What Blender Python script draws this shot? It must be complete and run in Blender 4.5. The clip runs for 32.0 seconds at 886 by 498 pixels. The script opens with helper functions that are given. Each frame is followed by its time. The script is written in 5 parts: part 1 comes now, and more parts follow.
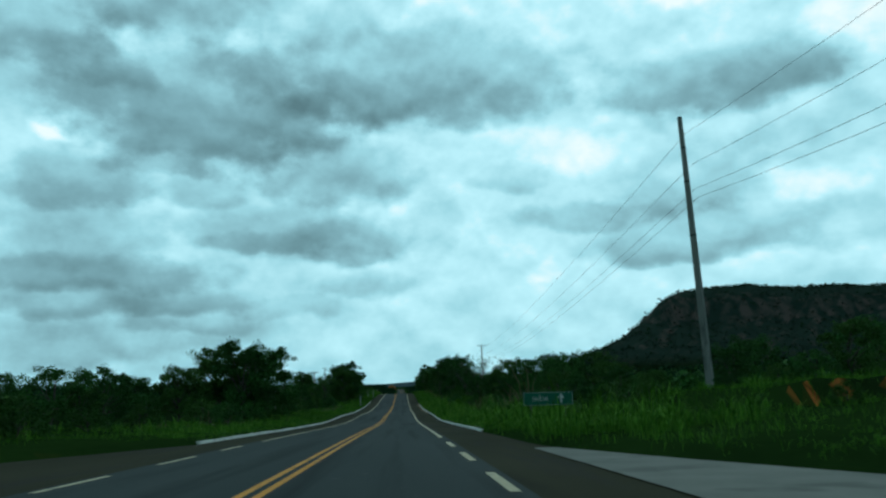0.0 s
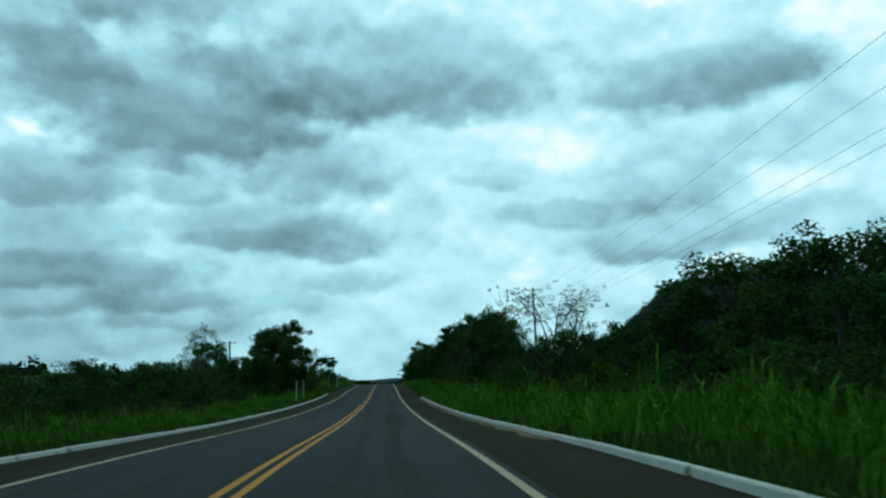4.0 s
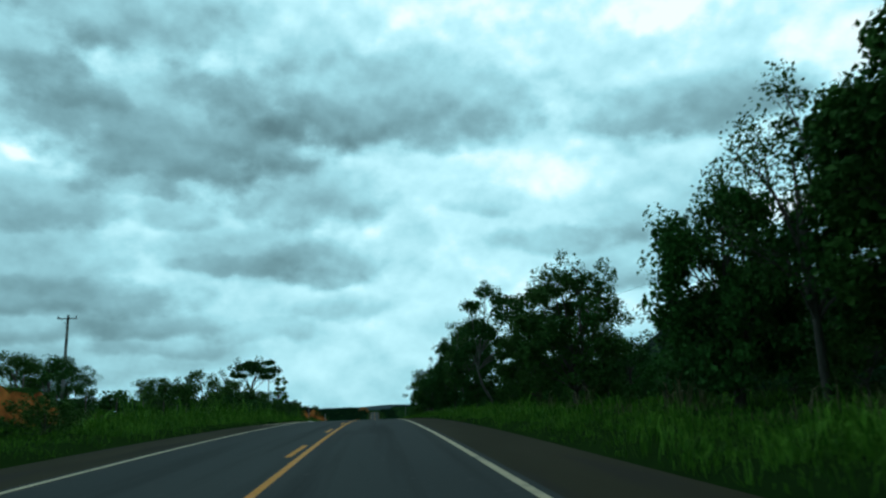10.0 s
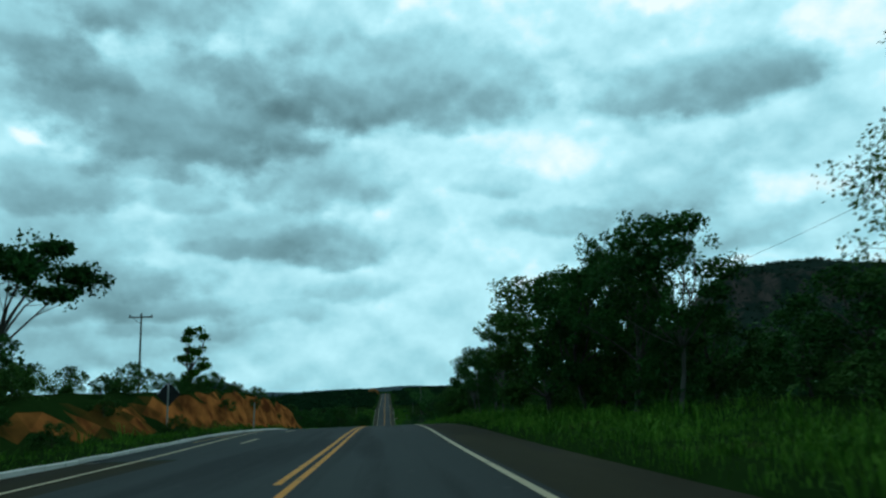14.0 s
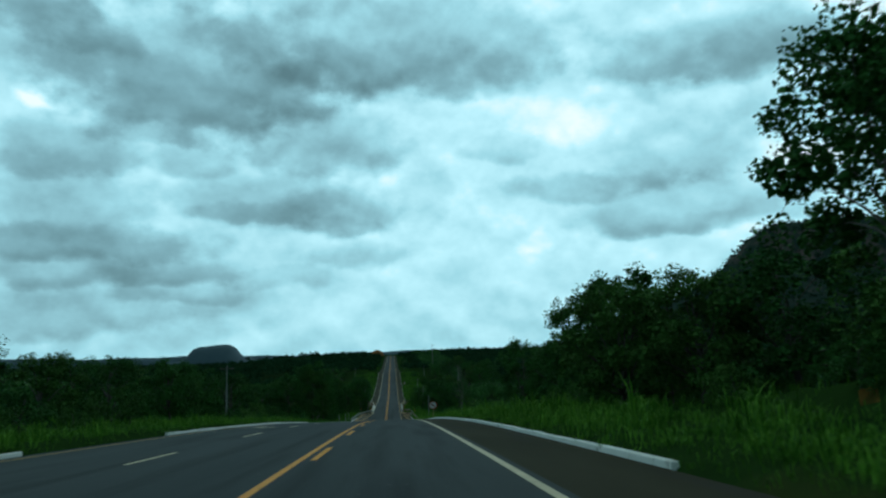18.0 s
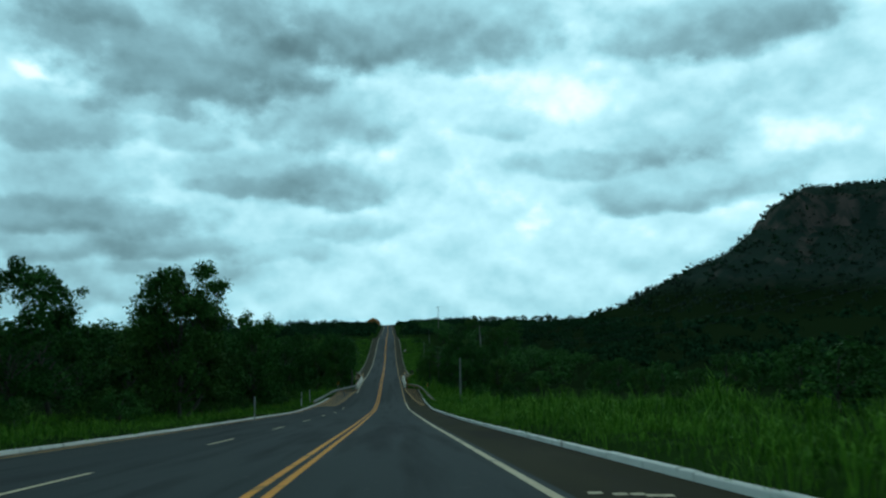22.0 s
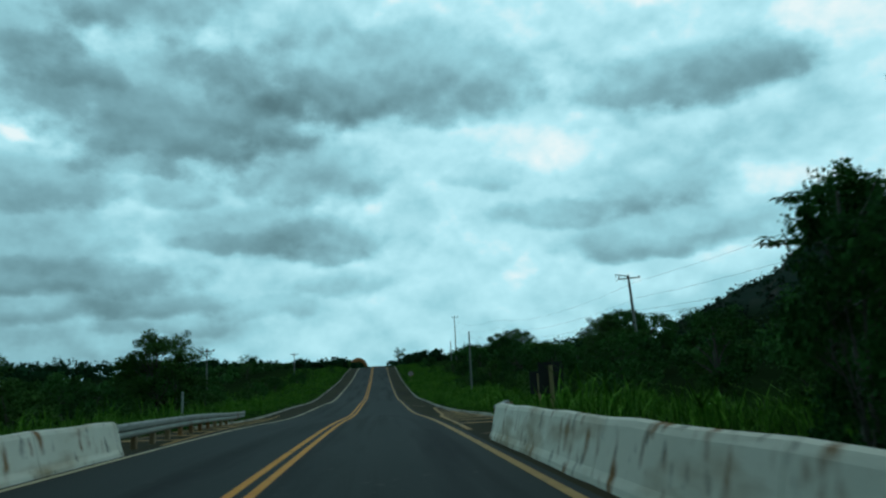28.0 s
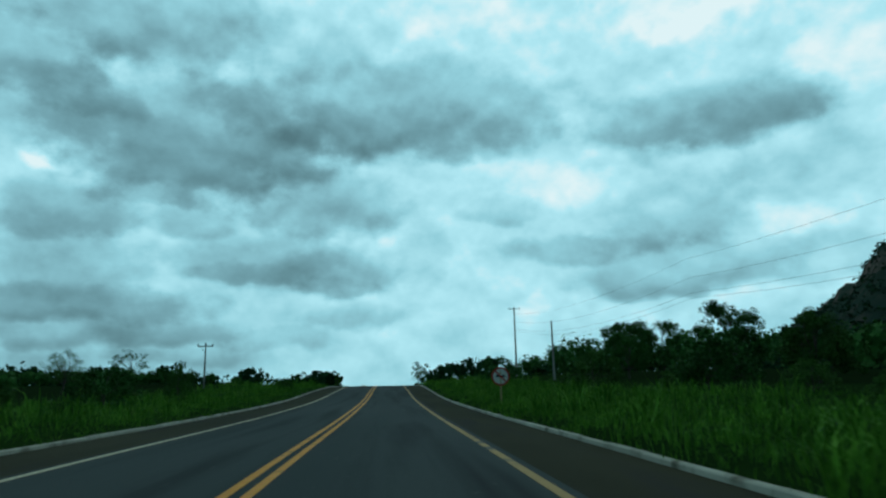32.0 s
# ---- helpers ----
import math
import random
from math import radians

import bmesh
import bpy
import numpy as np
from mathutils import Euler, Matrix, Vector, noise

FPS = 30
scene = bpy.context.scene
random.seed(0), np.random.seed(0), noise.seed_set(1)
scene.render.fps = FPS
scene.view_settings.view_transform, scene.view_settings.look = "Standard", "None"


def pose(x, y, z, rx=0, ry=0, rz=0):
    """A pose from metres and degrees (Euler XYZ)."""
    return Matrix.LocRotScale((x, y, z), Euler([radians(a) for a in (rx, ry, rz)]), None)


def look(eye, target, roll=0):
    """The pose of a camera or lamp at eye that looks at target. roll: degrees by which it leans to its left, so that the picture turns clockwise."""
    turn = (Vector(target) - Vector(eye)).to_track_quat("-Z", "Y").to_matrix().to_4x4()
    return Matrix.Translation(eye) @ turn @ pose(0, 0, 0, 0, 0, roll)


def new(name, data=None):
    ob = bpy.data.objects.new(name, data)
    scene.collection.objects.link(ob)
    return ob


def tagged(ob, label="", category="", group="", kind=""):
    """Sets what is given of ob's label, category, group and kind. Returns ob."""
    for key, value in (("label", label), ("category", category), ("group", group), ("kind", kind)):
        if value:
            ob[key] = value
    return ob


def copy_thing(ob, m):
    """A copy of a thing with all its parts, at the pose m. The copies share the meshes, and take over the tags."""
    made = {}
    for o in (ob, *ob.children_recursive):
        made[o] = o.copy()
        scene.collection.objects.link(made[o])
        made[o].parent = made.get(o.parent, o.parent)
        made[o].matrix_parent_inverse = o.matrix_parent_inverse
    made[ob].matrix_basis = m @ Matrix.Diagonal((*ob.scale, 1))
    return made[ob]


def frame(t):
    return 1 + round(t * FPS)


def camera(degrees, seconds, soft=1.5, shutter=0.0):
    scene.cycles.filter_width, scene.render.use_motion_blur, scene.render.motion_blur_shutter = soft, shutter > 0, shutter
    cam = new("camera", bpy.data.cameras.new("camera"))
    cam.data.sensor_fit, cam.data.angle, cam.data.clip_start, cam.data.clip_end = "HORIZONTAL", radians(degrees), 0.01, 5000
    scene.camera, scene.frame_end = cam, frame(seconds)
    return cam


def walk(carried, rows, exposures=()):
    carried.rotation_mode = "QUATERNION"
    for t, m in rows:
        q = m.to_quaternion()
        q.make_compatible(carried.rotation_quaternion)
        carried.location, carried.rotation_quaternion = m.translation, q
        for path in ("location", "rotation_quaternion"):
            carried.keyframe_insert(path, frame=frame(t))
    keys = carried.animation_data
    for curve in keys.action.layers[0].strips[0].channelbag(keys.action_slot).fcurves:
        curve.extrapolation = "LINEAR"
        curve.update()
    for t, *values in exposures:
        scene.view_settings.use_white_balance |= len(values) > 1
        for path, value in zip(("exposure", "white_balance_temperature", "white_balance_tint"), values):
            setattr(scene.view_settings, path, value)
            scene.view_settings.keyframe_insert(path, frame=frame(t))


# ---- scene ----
cam = camera(61.755, 32.0, soft=2.35, shutter=0.12)
# seconds, place, pitch, yaw, roll
PATH = [(0, 2.08, 0.00, 1.23, 10.44, -3.38, -1.52), (0.5, 1.93, 10.75, 0.97, 10.11, -3.73, -1.49), (1, 1.78, 21.55, 0.65, 9.71, -4.78, -1.52), (1.5, 1.77, 32.41, 0.31, 9.37, -5.48, -1.59), (2, 1.75, 43.32, -0.03, 9.22, -5.92, -2.00), (2.5, 1.84, 54.25, -0.40, 9.12, -5.05, -1.74), (4.5, 1.95, 97.89, -1.21, 10.33, -4.59, -1.86), (5, 2.03, 108.88, -1.37, 10.06, -4.25, -2.48), (5.5, 1.92, 119.94, -1.56, 10.30, -4.31, -1.59), (6, 2.02, 131.07, -1.65, 10.98, -3.55, -0.88), (6.5, 1.94, 142.18, -1.68, 11.05, -4.29, -1.39), (7, 1.98, 153.14, -1.66, 11.20, -5.42, -2.22), (7.5, 1.93, 163.98, -1.58, 11.45, -4.52, -1.87), (8, 1.79, 174.69, -1.46, 12.57, -3.40, -1.63), (8.5, 1.83, 185.20, -1.24, 13.29, -3.61, -0.27), (9, 1.63, 195.43, -0.93, 12.61, -6.32, -1.91), (9.5, 1.77, 205.40, -0.71, 12.31, -4.97, -2.09), (10, 1.68, 215.11, -0.56, 12.12, -5.45, -1.90), (10.5, 1.53, 224.83, -0.41, 12.59, -5.18, -1.83), (11, 1.82, 234.85, -0.24, 12.35, -4.24, -1.50), (11.5, 2.04, 245.19, -0.12, 12.16, -3.97, -1.17), (12, 1.89, 255.83, -0.07, 11.18, -5.61, -2.65), (12.5, 1.98, 266.67, -0.08, 11.81, -5.45, -1.69), (13, 1.91, 277.62, -0.16, 10.94, -3.32, -1.65), (13.5, 1.82, 288.68, -0.26, 11.17, -5.29, -1.49), (14, 1.60, 299.85, -0.39, 10.74, -4.65, -2.02), (14.5, 1.65, 310.99, -0.60, 10.17, -3.31, -2.02), (16.5, 1.64, 353.83, -1.60, 8.11, -6.47, -1.72), (17, 1.63, 364.09, -2.06, 8.76, -4.31, -1.65), (17.5, 1.67, 374.15, -2.59, 7.42, -5.83, -1.63), (18, 1.70, 384.02, -3.12, 8.15, -4.08, -1.49), (18.5, 1.71, 393.75, -3.65, 7.89, -3.67, -0.96), (19, 1.66, 403.41, -4.20, 7.37, -4.19, -0.94), (19.5, 1.38, 412.99, -4.77, 7.31, -4.88, -1.59), (20, 1.58, 422.50, -5.38, 7.22, -4.61, -1.70), (20.5, 1.61, 432.02, -6.05, 6.70, -4.45, -1.81), (21, 1.58, 441.65, -6.77, 6.79, -3.61, -0.47), (21.5, 1.59, 451.38, -7.54, 6.60, -3.70, -1.31), (22, 1.66, 461.21, -8.37, 6.27, -4.18, -0.99), (22.5, 1.67, 471.20, -9.27, 5.57, -4.31, -1.40), (23, 1.60, 481.43, -10.21, 5.43, -3.96, -1.82), (23.5, 1.72, 491.88, -11.17, 5.79, -4.02, -2.07), (24, 1.66, 502.57, -12.14, 5.71, -4.84, -2.26), (24.5, 1.63, 513.46, -13.08, 6.17, -4.77, -2.24), (26.5, 1.52, 558.97, -16.27, 8.95, -4.14, -1.82), (27, 1.47, 570.66, -16.53, 10.74, -2.79, -1.31), (27.5, 1.63, 582.42, -16.64, 11.41, -3.31, -1.91), (28, 1.63, 594.24, -16.66, 10.20, -5.28, -2.65), (28.5, 1.64, 606.03, -16.70, 10.66, -5.96, -2.02), (29, 1.60, 617.64, -16.78, 10.18, -5.63, -2.30), (29.5, 1.75, 629.10, -16.98, 10.64, -4.38, -1.92), (30, 1.80, 640.40, -17.17, 11.03, -3.86, -2.40), (30.5, 1.77, 651.55, -17.14, 11.38, -4.04, -2.10), (31, 1.76, 662.58, -17.06, 11.64, -4.69, -1.87), (31.5, 1.69, 673.49, -17.04, 12.24, -4.45, -1.23), (32, 1.70, 684.28, -16.83, 12.90, -4.34, -1.30)]
walk(cam, [(t, pose(x, y, z, 90 + pitch, 0, yaw) @ pose(0, 0, 0, 0, 0, roll)) for t, x, y, z, pitch, yaw, roll in PATH], exposures=[(0.0, 0.02, 6440, 10), (4.0, 0.05, 6500, 11), (6.0, 0.14, 6560, 14), (8.0, 0.18, 6580, 15), (9.0, 0.10, 6500, 11), (12.5, 0.12, 6540, 12), (14.0, 0.03, 6410, 10), (18.0, 0.05, 6400, 11), (20.5, 0.04, 6420, 11), (23.0, 0.17, 6560, 14), (27.0, 0.12, 6560, 13), (28.2, -0.14, 6420, 10), (29.2, -0.26, 6330, 9), (32.0, -0.14, 6270, 7)])

# ---------------------------------------------------------------- light
def build_world():
    world = bpy.data.worlds.new("overcast_sky")
    world.use_nodes = True
    scene.world = world
    nt = world.node_tree
    nt.nodes.clear()
    N, L = nt.nodes.new, nt.links.new

    def put(socket, value):
        if isinstance(value, bpy.types.NodeSocket):
            L(value, socket)
        else:
            socket.default_value = value

    def math_node(op, a, b=0.0, c=0.0, clamp=False):
        n = N("ShaderNodeMath")
        n.operation, n.use_clamp = op, clamp
        for i, v in enumerate((a, b, c)):
            put(n.inputs[i], v)
        return n.outputs[0]

    coord = N("ShaderNodeTexCoord").outputs["Generated"]
    split = N("ShaderNodeSeparateXYZ")
    L(coord, split.inputs[0])
    dx, dy, dz = split.outputs
    az = math_node("MULTIPLY", math_node("ARCTAN2", dx, dy), 57.2958)
    el = math_node("MULTIPLY", math_node("ARCSINE", dz), 57.2958)
    flat = N("ShaderNodeCombineXYZ")
    L(az, flat.inputs[0])
    L(math_node("MULTIPLY", el, 1.3), flat.inputs[1])

    raised = N("ShaderNodeVectorMath")
    L(flat.outputs[0], raised.inputs[0])
    raised.inputs[1].default_value = (0.0, 1.4, 0.0)

    def clouds_noise(scale, detail, rough, at=None):
        n = N("ShaderNodeTexNoise")
        n.inputs["Scale"].default_value, n.inputs["Detail"].default_value = scale, detail
        n.inputs["Roughness"].default_value = rough
        L(at or flat.outputs[0], n.inputs["Vector"])
        return n

    warp = clouds_noise(0.11, 2.0, 0.5)
    curl = clouds_noise(0.42, 3.0, 0.55)
    sky_at = N("ShaderNodeCombineXYZ")
    L(az, sky_at.inputs[0])
    L(math_node("SUBTRACT", el, 0.7), sky_at.inputs[1])
    warped = sky_at.outputs[0]
    for source, reach in ((warp, (4.0, 2.2, 0.0)), (curl, (1.5, 1.1, 0.0))):
        sub = N("ShaderNodeVectorMath")
        sub.operation = "SUBTRACT"
        L(source.outputs["Color"], sub.inputs[0])
        sub.inputs[1].default_value = (0.5, 0.5, 0.5)
        mul = N("ShaderNodeVectorMath")
        mul.operation = "MULTIPLY"
        L(sub.outputs[0], mul.inputs[0])
        mul.inputs[1].default_value = reach
        add = N("ShaderNodeVectorMath")
        L(warped, add.inputs[0])
        L(mul.outputs[0], add.inputs[1])
        warped = add.outputs[0]
    amounts = []
    ragged = clouds_noise(0.30, 5.0, 0.52).outputs["Fac"]

    def cloud(a, e, wide, high, amount):
        # one soft bank of cloud: azimuth, elevation, half sizes in degrees, thickness
        d = N("ShaderNodeVectorMath")
        d.operation = "SUBTRACT"
        L(warped, d.inputs[0])
        d.inputs[1].default_value = (a, e, 0)
        k = N("ShaderNodeVectorMath")
        k.operation = "MULTIPLY"
        L(d.outputs[0], k.inputs[0])
        k.inputs[1].default_value = (0.80 / wide, 0.80 / high, 0)
        q = N("ShaderNodeVectorMath")
        q.operation = "DOT_PRODUCT"
        L(k.outputs[0], q.inputs[0])
        L(k.outputs[0], q.inputs[1])
        edge = N("ShaderNodeMapRange")
        edge.interpolation_type = "SMOOTHERSTEP"
        # ragged rim
        L(math_node("MULTIPLY_ADD", ragged, 1.8, math_node("SUBTRACT", q.outputs["Value"], 0.9)), edge.inputs["Value"])
        edge.inputs["From Min"].default_value, edge.inputs["From Max"].default_value = 1.7, 0.15
        # the base of a cloud is darker than its top
        y = N("ShaderNodeSeparateXYZ")
        L(k.outputs[0], y.inputs[0])
        shade = math_node("MULTIPLY_ADD", y.outputs[1], -0.45 * amount, amount)
        amounts.append(math_node("MULTIPLY", edge.outputs[0], shade))

    cloud(-15.0, 20.2, 8.6, 3.8, 0.41)
    cloud(-15.8, 17.9, 6.3, 1.3, 0.18)
    cloud(-8.0, 19.6, 2.8, 2.1, 0.15)
    cloud(0.8, 22.8, 10.8, 2.8, 0.36)
    cloud(-1.3, 21.7, 5.8, 1.4, 0.15)
    cloud(7.5, 20.7, 4.6, 1.3, 0.12)
    cloud(-24.5, 18.1, 1.8, 1.0, -0.30)
    cloud(-23.7, 22.4, 3.9, 1.2, 0.22)
    cloud(-4.8, 15.8, 4.8, 2.2, 0.29)
    cloud(-15.2, 13.9, 2.6, 1.0, 0.20)
    cloud(-17.7, 15.9, 3.3, 0.8, 0.16)
    cloud(-23.7, 14.2, 4.0, 1.7, 0.34)
    cloud(-22.9, 10.4, 4.4, 2.2, 0.24)
    cloud(-22.6, 7.6, 7.5, 1.0, 0.37)
    cloud(-24.0, 5.9, 4.3, 0.9, 0.29)
    cloud(-16.6, 5.9, 4.5, 0.8, 0.29)
    cloud(-18.0, 9.5, 2.6, 1.2, -0.12)
    cloud(-10.3, 11.3, 4.8, 1.8, 0.24)
    cloud(-10.7, 10.1, 3.8, 0.7, 0.15)
    cloud(-4.1, 10.5, 4.0, 1.6, 0.29)
    cloud(-4.2, 9.3, 3.1, 0.6, 0.15)
    cloud(-2.5, 7.0, 3.2, 0.9, 0.16)
    cloud(-8.0, 5.4, 3.5, 0.7, 0.13)
    cloud(-15.6, 4.4, 4.2, 0.7, 0.17)
    cloud(-23.1, 3.1, 7.4, 1.5, 0.18)
    cloud(25.3, 20.8, 7.0, 2.0, 0.34)
    cloud(24.1, 19.8, 4.5, 1.0, 0.12)
    cloud(19.9, 19.0, 3.6, 1.1, 0.10)
    cloud(29.9, 21.0, 3.8, 1.3, 0.20)
    cloud(21.5, 13.9, 4.9, 2.2, 0.21)
    cloud(15.4, 11.8, 6.2, 1.0, 0.23)
    cloud(22.7, 9.8, 7.0, 1.6, 0.26)
    cloud(23.0, 8.3, 5.4, 0.6, 0.15)
    cloud(9.2, 15.2, 3.0, 0.9, 0.16)
    cloud(13.8, 17.4, 5.4, 2.2, -0.06)
    cloud(31.0, 13.0, 2.9, 1.5, -0.12)
    cloud(11.0, 7.4, 1.3, 0.7, -0.10)
    cloud(2.7, 11.9, 1.4, 2.4, 0.10)
    cloud(31.0, 16.1, 3.8, 2.1, 0.13)
    cloud(29.4, 4.6, 5.7, 1.2, 0.12)
    cloud(32.4, 9.5, 3.0, 1.4, 0.12)
    cloud(-30.5, 24.5, 7.0, 2.6, 0.29)
    cloud(-20.0, 28.5, 8.0, 3.0, 0.29)
    cloud(-6.0, 27.5, 6.0, 2.2, 0.12)
    cloud(25.0, 29.5, 6.0, 2.4, -0.16)
    cloud(36.0, 23.6, 4.0, 2.2, -0.12)
    cloud(-25.0, 21.5, 5.0, 2.4, 0.14)
    cloud(-20.0, 12.0, 13.0, 9.0, 0.09)
    cloud(5.0, 32.0, 10.0, 3.6, -0.08)
    total = amounts[0]
    for a in amounts[1:]:
        total = math_node("ADD", total, a)
    total = math_node("DIVIDE", total, math_node("MULTIPLY_ADD", math_node("MAXIMUM", total, 0.0), 0.42, 1.0))
    fine = clouds_noise(0.28, 6.0, 0.52).outputs["Fac"]
    # tops of the heaps are lit, bases stay dark
    heap = clouds_noise(0.22, 4.0, 0.5).outputs["Fac"]
    heap_above = clouds_noise(0.22, 4.0, 0.5, raised.outputs[0]).outputs["Fac"]
    relief = math_node("SUBTRACT", heap_above, heap)
    total = math_node("ADD", total, math_node("MULTIPLY", relief, 0.55))
    puff = N("ShaderNodeTexVoronoi")
    puff.feature = "SMOOTH_F1"
    puff.inputs["Scale"].default_value, puff.inputs["Smoothness"].default_value = 0.20, 0.6
    puff.inputs["Detail"].default_value, puff.inputs["Roughness"].default_value = 2.0, 0.45
    lofted = N("ShaderNodeVectorMath")
    lofted.operation = "MULTIPLY"
    L(warped, lofted.inputs[0])
    lofted.inputs[1].default_value = (1.0, 1.7, 0.0)
    L(lofted.outputs[0], puff.inputs["Vector"])
    total = math_node("ADD", total, math_node("MULTIPLY_ADD", puff.outputs["Distance"], 0.06, -0.058))
    broad = clouds_noise(0.07, 3.0, 0.5).outputs["Fac"]
    total = math_node("ADD", total, math_node("MULTIPLY_ADD", fine, 0.15, -0.075))
    total = math_node("ADD", total, math_node("MULTIPLY_ADD", broad, 0.16, -0.08))
    # unseen thicker cloud added overhead and behind, to dim the ground and the trees
    above = N("ShaderNodeMapRange")
    L(el, above.inputs["Value"])
    above.inputs["From Min"].default_value, above.inputs["From Max"].default_value, above.inputs["To Max"].default_value = 33, 44, 0.9
    behind = N("ShaderNodeMapRange")
    L(dy, behind.inputs["Value"])
    behind.inputs["From Min"].default_value, behind.inputs["From Max"].default_value, behind.inputs["To Max"].default_value = 0.4, -0.2, 0.70
    total = math_node("ADD", total, math_node("ADD", above.outputs[0], behind.outputs[0]))
    haze = N("ShaderNodeMapRange")
    L(el, haze.inputs["Value"])
    haze.inputs["From Min"].default_value, haze.inputs["From Max"].default_value, haze.inputs["To Max"].default_value = 9, 1, 0.14
    total = math_node("ADD", total, haze.outputs[0])
    total = math_node("ADD", total, 0.20)
    ramp = N("ShaderNodeValToRGB")
    L(total, ramp.inputs[0])
    e = ramp.color_ramp.elements
    e[0].position, e[0].color = 0.0, (0.84, 0.99, 1.0, 1)
    e[1].position, e[1].color = 1.0, (0.100, 0.205, 0.230, 1)
    for at, c in ((0.17, (0.50, 0.88, 0.96, 1)), (0.36, (0.335, 0.68, 0.76, 1)), (0.60, (0.210, 0.425, 0.480, 1)), (0.80, (0.145, 0.295, 0.332, 1))):
        p = ramp.color_ramp.elements.new(at)
        p.color = c
    clear = N("ShaderNodeTexSky")
    clear.sky_type, clear.sun_disc = "NISHITA", False
    clear.sun_elevation, clear.sun_rotation = radians(48), radians(12)
    clear_bg = N("ShaderNodeBackground")
    L(clear.outputs[0], clear_bg.inputs[0])
    clear_bg.inputs[1].default_value = 0.06
    cloud_bg = N("ShaderNodeBackground")
    L(ramp.outputs[0], cloud_bg.inputs[0])
    cloud_bg.inputs[1].default_value = 1.0
    mix = N("ShaderNodeMixShader")
    mix.inputs[0].default_value = 0.985
    L(clear_bg.outputs[0], mix.inputs[1])
    L(cloud_bg.outputs[0], mix.inputs[2])
    out = N("ShaderNodeOutputWorld")
    L(mix.outputs[0], out.inputs[0])


build_world()
sun = new("sun", bpy.data.lights.new("sun", "SUN"))
sun.data.energy, sun.data.angle, sun.data.color = 0.22, radians(35), (1.0, 0.90, 0.76)
sun.matrix_world = look((40, 150, 250), (0, 0, 0))


# ---------------------------------------------------------------- materials
def material(name, dark, light, scale=1.0, rough=0.8, bump=0.2, fine=12.0, islands=0.0, spec=0.3, metal=0.0, stretch=(1, 1, 1), stain=None, stain_scale=0.4, stain_at=0.55, objects=0.0):
    m = bpy.data.materials.new(name)
    m.use_nodes = True
    nt = m.node_tree
    N, L = nt.nodes.new, nt.links.new
    b = nt.nodes["Principled BSDF"]
    b.inputs["Roughness"].default_value = rough
    b.inputs["Metallic"].default_value = metal
    b.inputs["Specular IOR Level"].default_value = spec
    geo = N("ShaderNodeNewGeometry")
    mp = N("ShaderNodeMapping")
    mp.inputs["Scale"].default_value = stretch
    L(geo.outputs["Position"], mp.inputs[0])
    n1, n2 = N("ShaderNodeTexNoise"), N("ShaderNodeTexNoise")
    for n, s, d in ((n1, scale, 5), (n2, scale * fine, 3)):
        n.inputs["Scale"].default_value, n.inputs["Detail"].default_value = s, d
        L(mp.outputs[0], n.inputs["Vector"])
    mixv = N("ShaderNodeMath")
    mixv.operation = "MULTIPLY_ADD"
    L(n2.outputs["Fac"], mixv.inputs[0])
    mixv.inputs[1].default_value = 0.45
    half = N("ShaderNodeMath")
    half.operation = "MULTIPLY_ADD"
    L(n1.outputs["Fac"], half.inputs[0])
    half.inputs[1].default_value, half.inputs[2].default_value = 1.5, -0.5
    L(half.outputs[0], mixv.inputs[2])
    fac = mixv.outputs[0]
    for share, socket in ((islands, "Random Per Island"), (objects, "Random")):
        if share:
            source = geo if socket == "Random Per Island" else N("ShaderNodeObjectInfo")
            r = N("ShaderNodeMath")
            r.operation = "MULTIPLY_ADD"
            L(source.outputs[socket], r.inputs[0])
            r.inputs[1].default_value = share
            off = N("ShaderNodeMath")
            off.operation = "SUBTRACT"
            L(fac, off.inputs[0])
            off.inputs[1].default_value = share * 0.5
            L(off.outputs[0], r.inputs[2])
            fac = r.outputs[0]
    c = N("ShaderNodeMix")
    c.data_type, c.clamp_factor = "RGBA", True
    L(fac, c.inputs["Factor"])
    c.inputs["A"].default_value, c.inputs["B"].default_value = (*dark, 1), (*light, 1)
    colour = c.outputs["Result"]
    if stain:
        n3 = N("ShaderNodeTexNoise")
        n3.inputs["Scale"].default_value, n3.inputs["Detail"].default_value = stain_scale, 6
        L(mp.outputs[0], n3.inputs["Vector"])
        rmp = N("ShaderNodeMapRange")
        rmp.inputs["From Min"].default_value, rmp.inputs["From Max"].default_value = stain_at, stain_at + 0.1
        L(n3.outputs["Fac"], rmp.inputs["Value"])
        c2 = N("ShaderNodeMix")
        c2.data_type = "RGBA"
        L(rmp.outputs[0], c2.inputs["Factor"])
        L(colour, c2.inputs["A"])
        c2.inputs["B"].default_value = (*stain, 1)
        colour = c2.outputs["Result"]
    L(colour, b.inputs["Base Color"])
    if bump:
        bp = N("ShaderNodeBump")
        bp.inputs["Strength"].default_value = bump
        bp.inputs["Distance"].default_value = 0.02
        L(n2.outputs["Fac"], bp.inputs["Height"])
        L(bp.outputs[0], b.inputs["Normal"])
    return m


